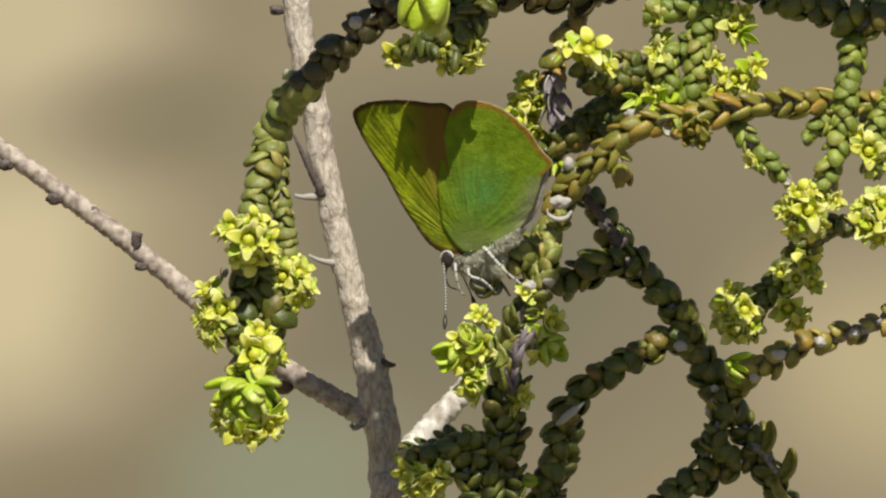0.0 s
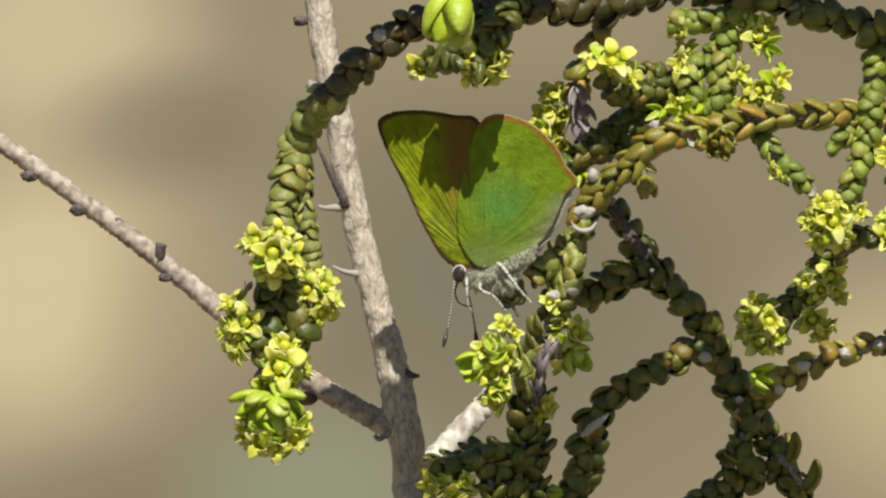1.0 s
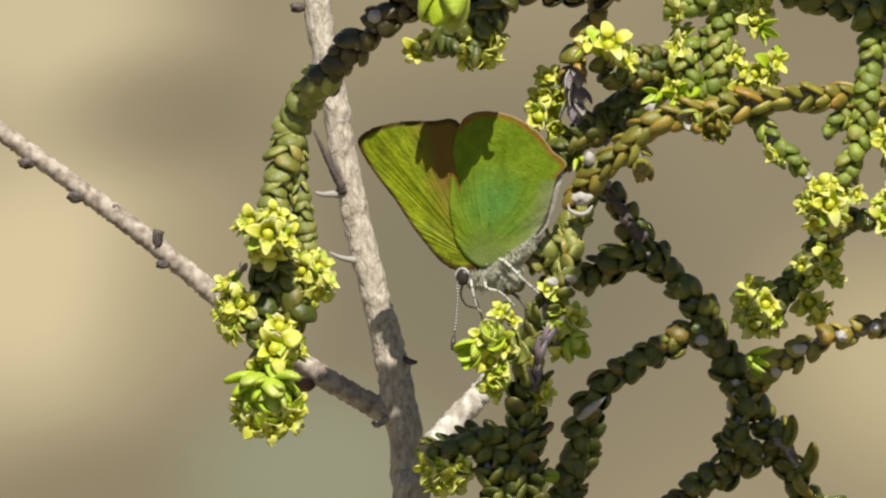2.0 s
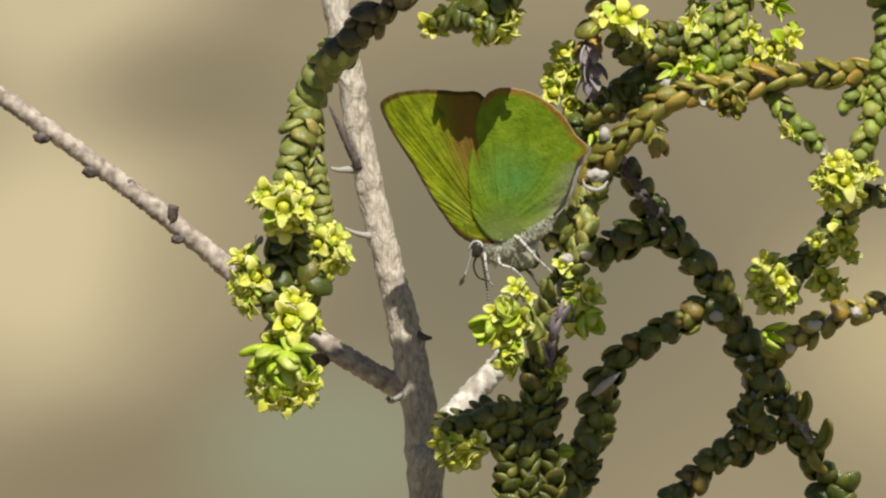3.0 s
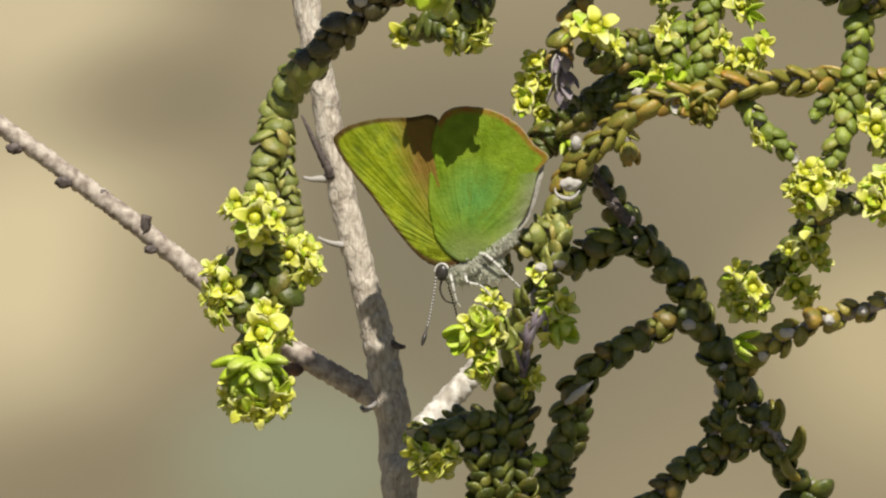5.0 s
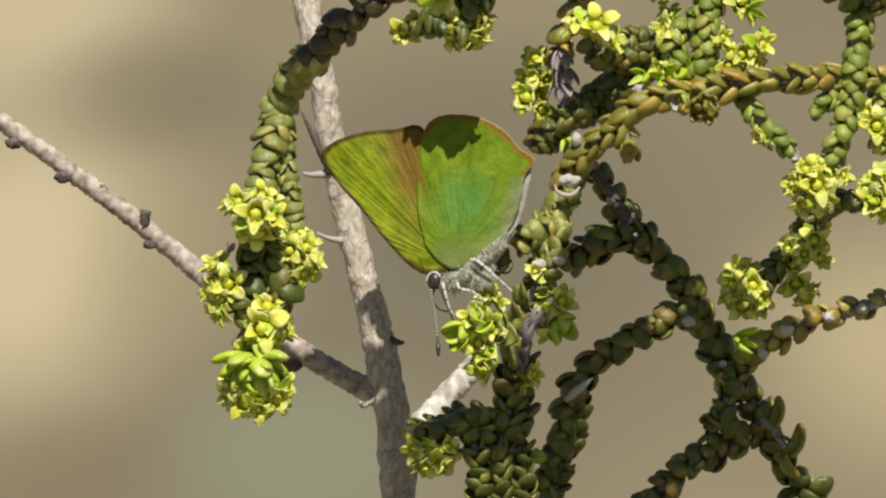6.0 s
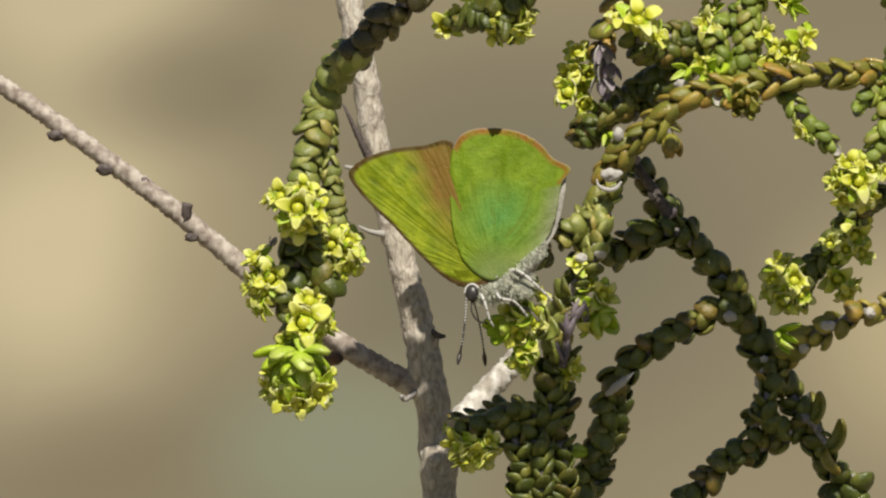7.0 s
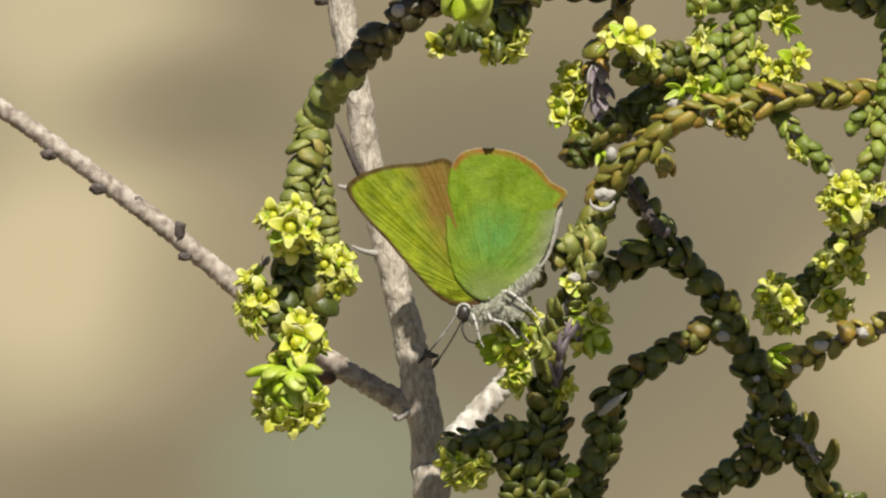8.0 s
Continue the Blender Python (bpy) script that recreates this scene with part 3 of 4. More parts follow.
# ---- leafy shoots ----
def build_shoots():
    made = {}
    # arched shoot that hangs before the bare branch
    made["bow"], o = shoot("dark arching shoot of big round shiny leaves before the bare branch",
                 [(1180, -60, 40), (1050, -16, 0), (930, -10, -35), (840, -4, -70), (740, 14, -88), (660, 38, -62), (605, 85, -54), (562, 132, -20), (518, 168, 30)],
                 leaf=50, gap=13, material=BROWN, plump="clasp", stem=13, open_=36)
    s, o = shoot("hanging olive scale-leaved shoot with yellow flower clusters",
                 [(562, 132, -20), (515, 172, 32), (488, 225, 60), (476, 280, 50), (462, 335, 40), (446, 385, 30), (452, 450, 40), (462, 520, 45), (448, 600, 40), (436, 670, 30), (436, 730, 20)],
                 leaf=45, gap=8.5, material=SAGE, plump="scales", stem=14, open_=40,
                 flowers=[(410, 405, -40, 62, -0.6, -0.3, -1), (440, 425, -62, 72, 0, 0.1, -1), (468, 430, -55, 60, 0.5, 0.2, -1), (425, 450, -45, 52, -0.2, 0.8, -0.8),
                          (365, 515, 10, 56, -0.8, -0.5, -0.6), (392, 548, 0, 62, 0.1, 0.1, -1), (358, 560, 10, 50, -1, 0.2, -0.5), (372, 600, 15, 50, -0.6, 0.9, -0.5),
                          (452, 628, -25, 82, 0.05, 0.1, -1), (492, 628, 0, 56, 1, 0.0, -0.3), (420, 758, -20, 60, -0.3, 0.6, -0.8), (476, 752, -15, 64, 0.5, 0.5, -0.8),
                          (390, 742, -5, 50, -0.8, 0.4, -0.5), (442, 770, -35, 50, 0, 0.8, -0.8)])
    tuft(s, o, (434, 684, -4), (0.0, 1.0, -0.2), 18, 74, 98, shapes=ARCHED)
    tuft(s, o, (438, 704, -18), (0.1, 0.7, -0.9), 8, 60, 74, shapes=ARCHED)
    tuft(s, o, (442, 655, 25), (-0.1, 1, -0.5), 9, 48, 75, LEAF, PLUMP[LEAF.name])
    tuft(s, o, (470, 470, 40), (0.0, 1, -0.6), 9, 54, 70, LEAF, PLUMP[LEAF.name])
    tuft(s, o, (392, 492, 15), (0.3, -1, -0.5), 3, 18, 40, DEAD)
    part("wool_ball", blob(bmesh.new(), at(630, 40, -82) - o, (12 * U,) * 3, 0.3, 2), s, None, "white woolly bud", WOOL)
    made["left"] = s
    # second strand beside it
    s, o = shoot("short drooping olive shoot with pale yellow flowers", [(490, 235, 60), (493, 300, 55), (498, 360, 50), (508, 430, 45), (516, 480, 45)], leaf=34, gap=7.5, material=SAGE, stem=10, plump="scales",
                 flowers=[(500, 490, 10, 56, -0.3, 0.2, -1), (530, 485, 20, 60, 0.5, -0.3, -1), (525, 530, 20, 58, 0.4, 0.7, -0.7), (545, 510, 30, 46, 1, 0.1, -0.4)])
    made["strand"] = s
    # dark leaves behind the flowers
    s, o = shoot("dense shaded side shoot in a flower cluster", [(455, 455, 30), (470, 500, 20), (488, 540, 20), (484, 575, 25)], leaf=54, gap=12, plump=True, stem=9)
    made["shaded"] = s
    made["shaded2"], o = shoot("dark shaded leaf mass between flowers", [(430, 455, 35), (436, 510, 25), (430, 555, 25), (422, 595, 35)], leaf=54, gap=10, stem=9, open_=40, plump=True)
    # cluster under the top branch, which shades the wing
    s, o = shoot("hanging leafy cluster of bracts with flowers", [(862, -30, -40), (850, 10, -90), (832, 40, -120), (820, 75, -125)], leaf=52, gap=9, stem=9, open_=42,
                 flowers=[(702, 98, 66, 54, -0.3, 0.5, -1), (786, 106, -130, 56, -0.5, 0.9, -0.5), (826, 112, -136, 56, 0.2, 1, -0.5), (842, 95, -125, 52, 0.9, 0.3, -0.4), (842, 75, -110, 46, 0.8, -0.2, -0.5)])
    for place, aim, n, size in (((800, 30, -100), (0.0, 1, -0.1), 7, 66), ((802, 62, -118), (0.0, 1, -0.1), 7, 56), ((754, 46, -112), (-0.1, 1, -0.1), 7, 66), ((808, 80, -130), (0, 1, -0.1), 6, 52)):
        tuft(s, o, place, aim, n, size, 42, LEAF, BRACTS)
    shoot("dark bract cluster under the top branch", [(838, 10, -90), (800, 48, -112), (768, 82, -118)], leaf=52, gap=9, stem=8, open_=46)
    shoot("little flower stalk under the top branch", [(815, 70, -120), (765, 92, -40), (715, 95, 60)], leaf=34, gap=16, stem=7, bare=8)
    # blurred bright leaves before the branch
    s, o = shoot("bright yellow-green shoot tip with broad leaves", [(830, -70, -640), (800, -45, -640), (780, -30, -640)], leaf=20, gap=14, stem=6, material=LEAF)
    tuft(s, o, (765, -34, -640), (-0.3, 1.0, -0.4), 5, 92, 34, shapes=BROAD)
    # middle shoot that carries the butterfly
    s, o = shoot("upright olive shoot with flowers, carrying the butterfly",
                 [(850, 1000, 80), (862, 900, 60), (872, 820, 50), (884, 740, 45), (892, 670, 40), (905, 605, 35), (930, 545, 35), (948, 490, 35), (950, 440, 40), (980, 395, 45), (995, 360, 50)],
                 leaf=43, gap=9.3, material=SAGE, plump=True, stem=14, open_=32, root=True, braid=True,
                 flowers=[(822, 600, -35, 62, -0.6, -0.2, -1), (846, 562, -25, 48, -0.2, -0.6, -0.9), (830, 645, -30, 52, -0.5, 0.2, -1), (836, 692, -25, 58, -0.6, 0.5, -0.8), (975, 572, 10, 60, 0.6, -0.1, -0.9),
                          (960, 620, 20, 60, 0.5, 0.6, -0.5), (925, 700, 20, 50, 0.8, 0.2, -0.6), (930, 520, -5, 36, 0, -0.3, -1)])
    tuft(s, o, (806, 620, -25), (-0.7, 0.4, -0.7), 4, 46, 50, shapes=BROAD)
    tuft(s, o, (862, 618, 0), (-0.3, 0.0, -1), 7, 46, 75, LEAF, PLUMP[SAGE.name])
    tuft(s, o, (842, 600, -30), (-0.4, -0.3, -1), 4, 44, 65, shapes=BROAD)
    tuft(s, o, (968, 606, 20), (0.7, 0.4, -0.6), 5, 46, 50, shapes=BROAD)
    tuft(s, o, (850, 672, -10), (-0.5, 0.3, -0.9), 6, 40, 75, shapes=BROAD)
    tuft(s, o, (870, 500, 40), (-0.6, -0.2, -0.8), 7, 44, 80, LEAF)
    part("wool_ball", blob(bmesh.new(), at(968, 492, 0) - o, (15 * U, 12 * U, 14 * U), 0.35, 5), s, None, "white woolly bud", WOOL)
    part("wool_ball", blob(bmesh.new(), at(938, 506, 0) - o, (13 * U, 10 * U, 9 * U), 0.35, 6), s, None, "white woolly bud", WOOL)
    part("wool_ball", blob(bmesh.new(), at(990, 358, -20) - o, (17 * U, 11 * U, 11 * U), 0.45, 7), s, None, "white woolly gall", WOOL)
    made["middle"] = s
    made["beside"], o = shoot("leafy strand of broad olive leaves beside the butterfly", [(900, 610, 35), (925, 555, 12), (955, 515, 8), (972, 455, 12), (968, 410, 28)], leaf=38, gap=9.5, material=SAGE, stem=9, open_=34, plump=True, braid=True)
    made["rosette"], o = shoot("olive leaf rosette under the butterfly", [(985, 425, 40), (955, 438, 22), (925, 455, 20), (905, 470, 22)], leaf=38, gap=8.5, material=SAGE, stem=9, open_=42, plump="scales")
    made["withered"], o = shoot("dead purple-brown withered side twig", [(905, 700, 5), (912, 650, 0), (915, 610, 0), (932, 590, 0)], leaf=30, gap=400, stem=7, bare=60, material=DEAD)
    for place, aim, n, size in (((908, 690, -4), (0.1, -1, -0.25), 2, 44), ((912, 650, -6), (0.2, -1, -0.3), 3, 48), ((920, 622, -8), (0.5, -1, -0.3), 3, 46), ((948, 618, 0), (-0.2, -1, -0.3), 2, 44)):
        tuft(made["withered"], o, place, aim, n, size, 20, DEAD, DRY)
    # upper horizontal shoot
    s, o = shoot("long horizontal rusty-green shoot with braided leaves",
                 [(975, 400, 45), (992, 345, 30), (1035, 300, 0), (1085, 262, -20), (1130, 225, -35), (1200, 208, -40), (1290, 195, -40), (1370, 185, -30), (1460, 180, 0), (1560, 185, 40), (1680, 190, 60)][::-1],
                 leaf=58, gap=12, stem=10, material=RUST, open_=26)
    part("wool_ball", blob(bmesh.new(), at(1006, 290, -5) - o, (10 * U, 10 * U, 12 * U), 0.25, 8), s, None, "white woolly bud", WOOL)
    part("wool_ball", blob(bmesh.new(), at(1118, 202, -10) - o, (13 * U, 10 * U, 10 * U), 0.4, 9), s, None, "white woolly bud", WOOL)
    made["horizontal"] = s
    tuft(s, o, (962, 262, 60), (-0.3, 1, -0.5), 12, 44, 70, LEAF)
    tuft(s, o, (950, 285, 62), (-0.5, 1, -0.4), 8, 38, 70, LEAF)
    tuft(s, o, (985, 285, 40), (0.1, 1, -0.6), 3, 40, 40)
    for x, y, w, r, turn_ in ((990, 372, -14, 22, 0.3), (1083, 440, 190, 20, 0.0)):
        arc = [at(x + r * math.cos(k), y + 0.75 * r * math.sin(k), w) - o for k in (turn_ - 0.2, turn_ + 0.7, turn_ + 1.5, turn_ + 2.3, turn_ + 3.0)]
        places, ways = spline(arc, 3 * U)
        part("dry_bract", tube(bmesh.new(), places, ways, lambda q: U * (1.5 + 3.2 * math.sin(math.pi * min(1, q + 0.05))), 8, 0.2), s, None, "pale curled dry bract", WOOL)
    s, o = shoot("short drooping clump of rusty leaves", [(1085, 262, -25), (1096, 285, -28), (1099, 305, -28)], leaf=34, gap=14, stem=8, material=RUST)
    tuft(s, o, (1098, 292, -30), (0.1, 1, -0.5), 6, 44, 46, RUST, CURLED)
    s, o = shoot("rusty curled leaf clump under a shoot", [(1225, 205, -40), (1232, 222, -46), (1234, 236, -48)], leaf=40, gap=14, stem=8, material=RUST, open_=40)
    tuft(s, o, (1226, 228, -56), (-0.1, 0.15, -1), 12, 42, 92, RUST, CURLED)
    tuft(s, o, (1196, 216, -48), (-0.5, 0.6, -0.8), 4, 38, 60, GREEN)
    shoot("short green side shoot, tip pointing down", [(1290, 205, 5), (1325, 250, -35), (1350, 280, -40), (1385, 310, -40)], leaf=36, gap=10, material=GREEN, stem=8,
          flowers=[(1330, 285, -55, 36, -0.7, 0.6, -0.5)])
    # big arch
    s, o = shoot("dark arching shoot curving down, plump leaves",
                 [(1038, 345, 210), (1060, 380, 210), (1085, 425, 210), (1125, 470, 210), (1175, 525, 210), (1215, 580, 210), (1240, 640, 210), (1275, 700, 210), (1325, 770, 210), (1362, 840, 210), (1400, 920, 210), (1430, 1000, 210)][::-1],
                 leaf=51, gap=12.5, plump="clasp", stem=13, open_=38, root=True)
    made["arch"] = s
    shoot("dark shaded shoot joining the arch", [(1140, 480, 195), (1090, 462, 180), (1040, 478, 180), (995, 500, 180)], leaf=56, gap=10, plump=True, stem=11, open_=36)
    shoot("withered grey stem stub of a shoot", [(1100, 440, 180), (1065, 385, 175), (1040, 345, 175)], leaf=26, gap=30, stem=11, material=DEAD)
    s, o = shoot("thin curved shoot branching from the arch",
                 [(1225, 600, 210), (1180, 605, 205), (1130, 628, 200), (1080, 655, 195), (1030, 690, 190), (1000, 735, 190), (990, 785, 190), (970, 845, 190), (940, 910, 190), (920, 980, 190)],
                 leaf=48, gap=12.5, plump="clasp", stem=11, open_=32)
    made["thin"] = s
    s, o = side, side_o = shoot("side shoot of plump olive leaves", [(1700, 540, 60), (1600, 555, 60), (1540, 580, 55), (1480, 598, 50), (1430, 610, 45), (1380, 632, 60), (1330, 660, 110), (1290, 700, 190)], leaf=44, gap=16, stem=11, material=RUST, plump="clasp", open_=38)
    tuft(s, o, (1285, 640, 30), (0.5, 0.5, -0.6), 5, 52, 50)
    shoot("low curved shoot with dark leaves", [(1345, 800, 212), (1300, 828, 210), (1250, 845, 205), (1200, 872, 200), (1150, 910, 200), (1105, 960, 200), (1060, 1030, 205)], leaf=46, gap=12, plump="clasp", stem=11, open_=32)
    shoot("short green shoot beside the arch", [(1310, 820, 180), (1275, 790, 160), (1270, 755, 150), (1290, 720, 150)], leaf=44, gap=11, plump=True, stem=8)
    made["curls"], o = shoot("few long curled leaves with rusty rims on the arch", [(1325, 790, 190), (1350, 800, 175), (1380, 845, 170)], leaf=20, gap=40, stem=8)
    for place, aim, n, size in (((1352, 800, 165), (0.1, -1, -0.2), 1, 62), ((1378, 850, 160), (0.35, -0.9, -0.3), 1, 66), ((1372, 850, 160), (0.7, 0.9, -0.3), 1, 60), ((1268, 748, 150), (-0.5, -0.8, -0.4), 1, 44)):
        tuft(made["curls"], o, place, aim, n, size, 34, RUST, CURLED)
    s, o = shoot("small bare tip with a pale yellow-green leaf", [(965, 850, 190), (948, 853, 180), (938, 852, 175)], leaf=20, gap=40, stem=7)
    tuft(s, o, (952, 852, 170), (-1, 0.05, -0.3), 2, 38, 20, shapes=BROAD)
    for place, size, spin in (((1204, 612, 172), (12, 9, 9), 8.1), ((1378, 628, 28), (13, 9, 9), 2.2), ((1452, 606, 12), (9, 8, 9), 4.4), ((1512, 590, 20), (9, 8, 8), 6.3), ((1335, 668, 80), (9, 8, 10), 3.3), ((1265, 688, 175), (8, 7, 7), 1.2)):
        part("wool_tuft", blob(bmesh.new(), at(*place) - side_o, tuple(k * U for k in size), 0.5, spin), side, None, "white wool between the leaves", WOOL)
    for pts in ([(985, 752, 160), (1003, 738, 150), (1022, 722, 152), (1034, 712, 158)], [(1258, 742, 170), (1256, 722, 160), (1262, 704, 162)]):
        places, ways = spline([at(*p) - side_o for p in pts], 3 * U)
        part("dry_bract", tube(bmesh.new(), places, ways, lambda q: U * (2 + 6 * math.sin(math.pi * min(1, q + 0.08))), 8, 0.3), side, None, "pale curled dry bract", WOOL)
    # upper right
    s, o = shoot("hanging shoot of small round leaves with flowers at its tip",
                 [(1580, -30, 40), (1530, 40, 20), (1508, 100, 10), (1500, 160, 0), (1490, 220, 0), (1478, 270, 0), (1462, 320, 0), (1440, 350, 0)], leaf=40, gap=9, open_=36, material=GREEN, stem=12, taper=0.6,
                 flowers=[(1412, 345, -30, 52, -0.3, -0.5, -1), (1432, 372, -40, 66, 0.1, 0, -1), (1395, 375, -30, 56, -0.8, 0, -0.7), (1410, 405, -25, 54, -0.2, 0.9, -0.7), (1448, 400, -20, 48, 0.4, 0.6, -0.8), (1478, 355, -5, 40, 0.6, 0, -0.9)])
    s, o = shoot("leafy side shoot with small green leaves", [(1490, 190, 20), (1455, 215, 0), (1432, 240, -10)], leaf=34, gap=8, material=GREEN, stem=8)
    s8, o8 = s, o = shoot("bushy shoot of small bright leaves and flowers",
                 [(1290, -40, 10), (1262, 20, 0), (1240, 70, -10), (1235, 120, -15), (1222, 165, -10), (1180, 190, 0)], leaf=34, gap=5.5, material=GREEN, stem=16, open_=34,
                 flowers=[(1298, 45, -20, 64, 0.5, 0.2, -0.9), (1315, 25, -10, 50, 0.8, -0.4, -0.6), (1165, 95, -10, 56, -0.6, 0, -0.9), (1180, 100, -15, 40, 0.1, 0.1, -1), (1300, 140, -20, 52, 0.5, 0, -0.9), (1275, 160, -20, 44, 0, 0.5, -0.9), (1335, 122, -25, 50, 0.6, 0, -0.8), (1320, 150, -25, 40, 0.5, 0.5, -0.8)])
    tuft(s, o, (1195, 168, -10), (-0.4, 0.3, -1), 7, 44, 80)
    shoot("small side shoot under the top branch", [(1270, 10, 0), (1215, 15, -10), (1160, 20, -10)], leaf=42, gap=9, material=GREEN, stem=9, flowers=[(1160, 30, -20, 44, -0.6, 0.6, -0.7)])
    s, o = shoot("hanging shoot ending in a withered purple tip", [(1050, -40, 50), (1022, 20, 45), (1003, 65, 40), (985, 110, 35), (978, 140, 30)], leaf=44, gap=14, stem=11, material=RUST, plump="clasp", open_=36)
    s, o = shoot("withered purple shoot tip with dry leaves", [(978, 130, 30), (982, 175, 26), (982, 215, 28)], leaf=50, gap=18, stem=8, material=DEAD, open_=40)
    for place, aim, n in (((980, 132, 8), (0.0, 1, -0.4), 4), ((984, 160, 4), (0.1, 1, -0.4), 4), ((982, 188, 8), (0.0, 1, -0.3), 3)):
        tuft(s, o, place, aim, n, 41, 34, DEAD)
    s, o = shoot("green shoot with small shiny leaves", [(1200, 100, 20), (1140, 130, 20), (1090, 145, 15), (1045, 150, 10)], leaf=38, gap=8, stem=10,
                 flowers=[(1042, 90, -75, 72, 0.1, -0.5, -0.8), (934, 146, 60, 52, -0.5, -0.3, -0.9), (932, 178, 60, 42, -0.6, 0.4, -0.8), (918, 216, 50, 66, -0.6, 0, -0.9), (938, 212, 90, 46, 0.3, 0.3, -0.9)])
    shoot("shaded shoot behind the flowers", [(1120, 140, 60), (1070, 190, 60), (1020, 230, 60), (985, 260, 60)], leaf=44, gap=8, stem=10)
    shoot("dark thick top shoot with plump leaves", [(1700, 60, 20), (1600, 45, 10), (1530, 36, 0), (1460, 22, 0), (1390, 0, 0), (1320, -22, 0), (1220, -36, 10), (1100, -42, 20)], leaf=52, gap=13, plump="clasp", stem=13, open_=36)
    shoot("dense shaded side shoot", [(1180, 130, 50), (1130, 170, 55), (1085, 215, 60), (1050, 250, 60)], leaf=44, gap=8, stem=10, open_=38)
    shoot("dense short side shoot of shiny leaves", [(1130, 100, 30), (1090, 120, 15), (1060, 130, 5), (1030, 120, 0)], leaf=38, gap=8, stem=9, open_=40)
    shoot("leafy side spur with bright bracts", [(1245, 60, 0), (1200, 90, -5), (1180, 120, -10), (1185, 150, -10)], leaf=36, gap=7, material=GREEN, stem=9, open_=40, flowers=[(1155, 165, -10, 44, -0.8, 0.2, -0.7), (1265, 110, -30, 40, 0.6, 0, -0.8)])
    shoot("dark leafy spur beside the butterfly", [(1040, 260, 40), (1010, 245, 30), (985, 250, 30)], leaf=46, gap=10, stem=8, open_=45)
    for place, aim, n, size in (((1165, 182, -15), (-0.3, 0.3, -1), 5, 40), ((1310, 60, -25), (0.6, 0.5, -0.7), 5, 36), ((1130, 175, -5), (-0.7, 0.3, -0.7), 4, 36)):
        tuft(s8, o8, place, aim, n, size, 75)
    # right edge
    s, o = shoot("flowering shoot with dark small leaves", [(1600, 390, 170), (1530, 400, 160), (1470, 405, 150), (1420, 440, 145), (1385, 480, 145), (1350, 530, 145), (1330, 570, 145)], leaf=38, gap=9, stem=10,
                 flowers=[(1295, 520, 130, 56, -0.3, -0.8, -0.8), (1285, 550, 125, 58, -0.7, 0, -0.9), (1318, 550, 120, 60, 0.2, 0, -1), (1300, 585, 130, 60, -0.2, 0.5, -0.9), (1330, 575, 125, 48, 0.4, 0.4, -0.9),
                          (1425, 470, 130, 60, 0.4, 0.3, -0.8), (1435, 500, 135, 52, 0.7, 0.3, -0.7), (1395, 545, 135, 60, 0, 0.5, -0.9), (1410, 570, 140, 50, 0.3, 0.8, -0.6), (1380, 485, 130, 40, -0.2, -0.3, -1)])
    s, o = shoot("bright leafy tip at the shrub's edge", [(1640, 330, -60), (1590, 370, -70), (1550, 385, -80)], leaf=44, gap=10, material=GREEN, stem=8, flowers=[(1535, 400, -110, 64, -0.4, 0.3, -1), (1560, 360, -110, 56, 0, -0.3, -1)])
    tuft(s, o, (1560, 385, -80), (-0.6, 0.2, -1), 8, 60, 80)
    shoot("flowering shoot with small olive leaves", [(1600, 120, 20), (1570, 190, 10), (1550, 240, 0), (1545, 290, 0)], leaf=38, gap=8, material=GREEN, stem=9, flowers=[(1538, 268, -25, 60, 0, 0.2, -1), (1550, 290, -20, 50, 0.3, 0.6, -0.8)])
    # unseen upper shoots, added above the view to cast shade on those below
    shoot("upper shoot of the shrub with dense olive leaves", [(1197, -270, -700), (1097, -230, -700), (1017, -180, -700), (985, -122, -705), (930, -112, -705), (880, -104, -705), (848, -94, -705)], leaf=56, gap=9, stem=14, open_=40)
    shoot("upper arching shoot of the shrub", [(1372, -556, -700), (1386, -530, -700), (1421, -465, -700), (1471, -395, -700), (1506, -330, -700), (1541, -250, -700)], leaf=64, gap=8, stem=14, open_=44)
    shoot("upper curving shoot of the shrub", [(1290, -543, -700), (1276, -537, -700), (1226, -510, -700), (1176, -475, -700), (1141, -430, -700), (1131, -380, -700), (1111, -320, -700), (1081, -255, -700)], leaf=60, gap=8, stem=14, open_=44)
    shoot("upper bent shoot of the shrub", [(1470, -345, -700), (1394, -325, -700), (1344, -298, -700), (1290, -262, -700), (1240, -215, -700)], leaf=56, gap=9, stem=14, open_=44)
    shoot("upper leafy shoot of the shrub", [(1657, -170, -150), (1537, -165, -150), (1437, -170, -150), (1337, -185, -150), (1237, -210, -150)], leaf=58, gap=8, stem=13, open_=44)
    shoot("upper hanging shoot of the shrub", [(800, -262, -150), (772, -244, -150), (766, -205, -150), (788, -155, -150), (802, -95, -150)], leaf=40, gap=9, stem=10, open_=40)
    shoot("upper short shoot of the shrub", [(792, -226, -300), (806, -215, -300), (822, -203, -300), (838, -190, -300), (850, -168, -300)], leaf=44, gap=8, stem=11, open_=44)
    shoot("upper drooping shoot of the shrub", [(980, -330, -300), (876, -300, -300), (774, -264, -300), (698, -280, -300), (645, -256, -300), (603, -215, -300), (567, -236, -300), (548, -250, -300)], leaf=36, gap=7, stem=12, open_=44)
    shoot("dense shaded shoot behind the flowering one", [(905, 980, 80), (908, 890, 70), (905, 810, 65), (908, 730, 60), (915, 670, 55)], leaf=40, gap=9, stem=11, open_=40, plump=True)
    shoot("shaded low shoot with crowded dark leaves", [(940, 960, 210), (975, 880, 205), (1000, 810, 200), (1012, 745, 200)], leaf=38, gap=9, stem=10, open_=40, plump=True)
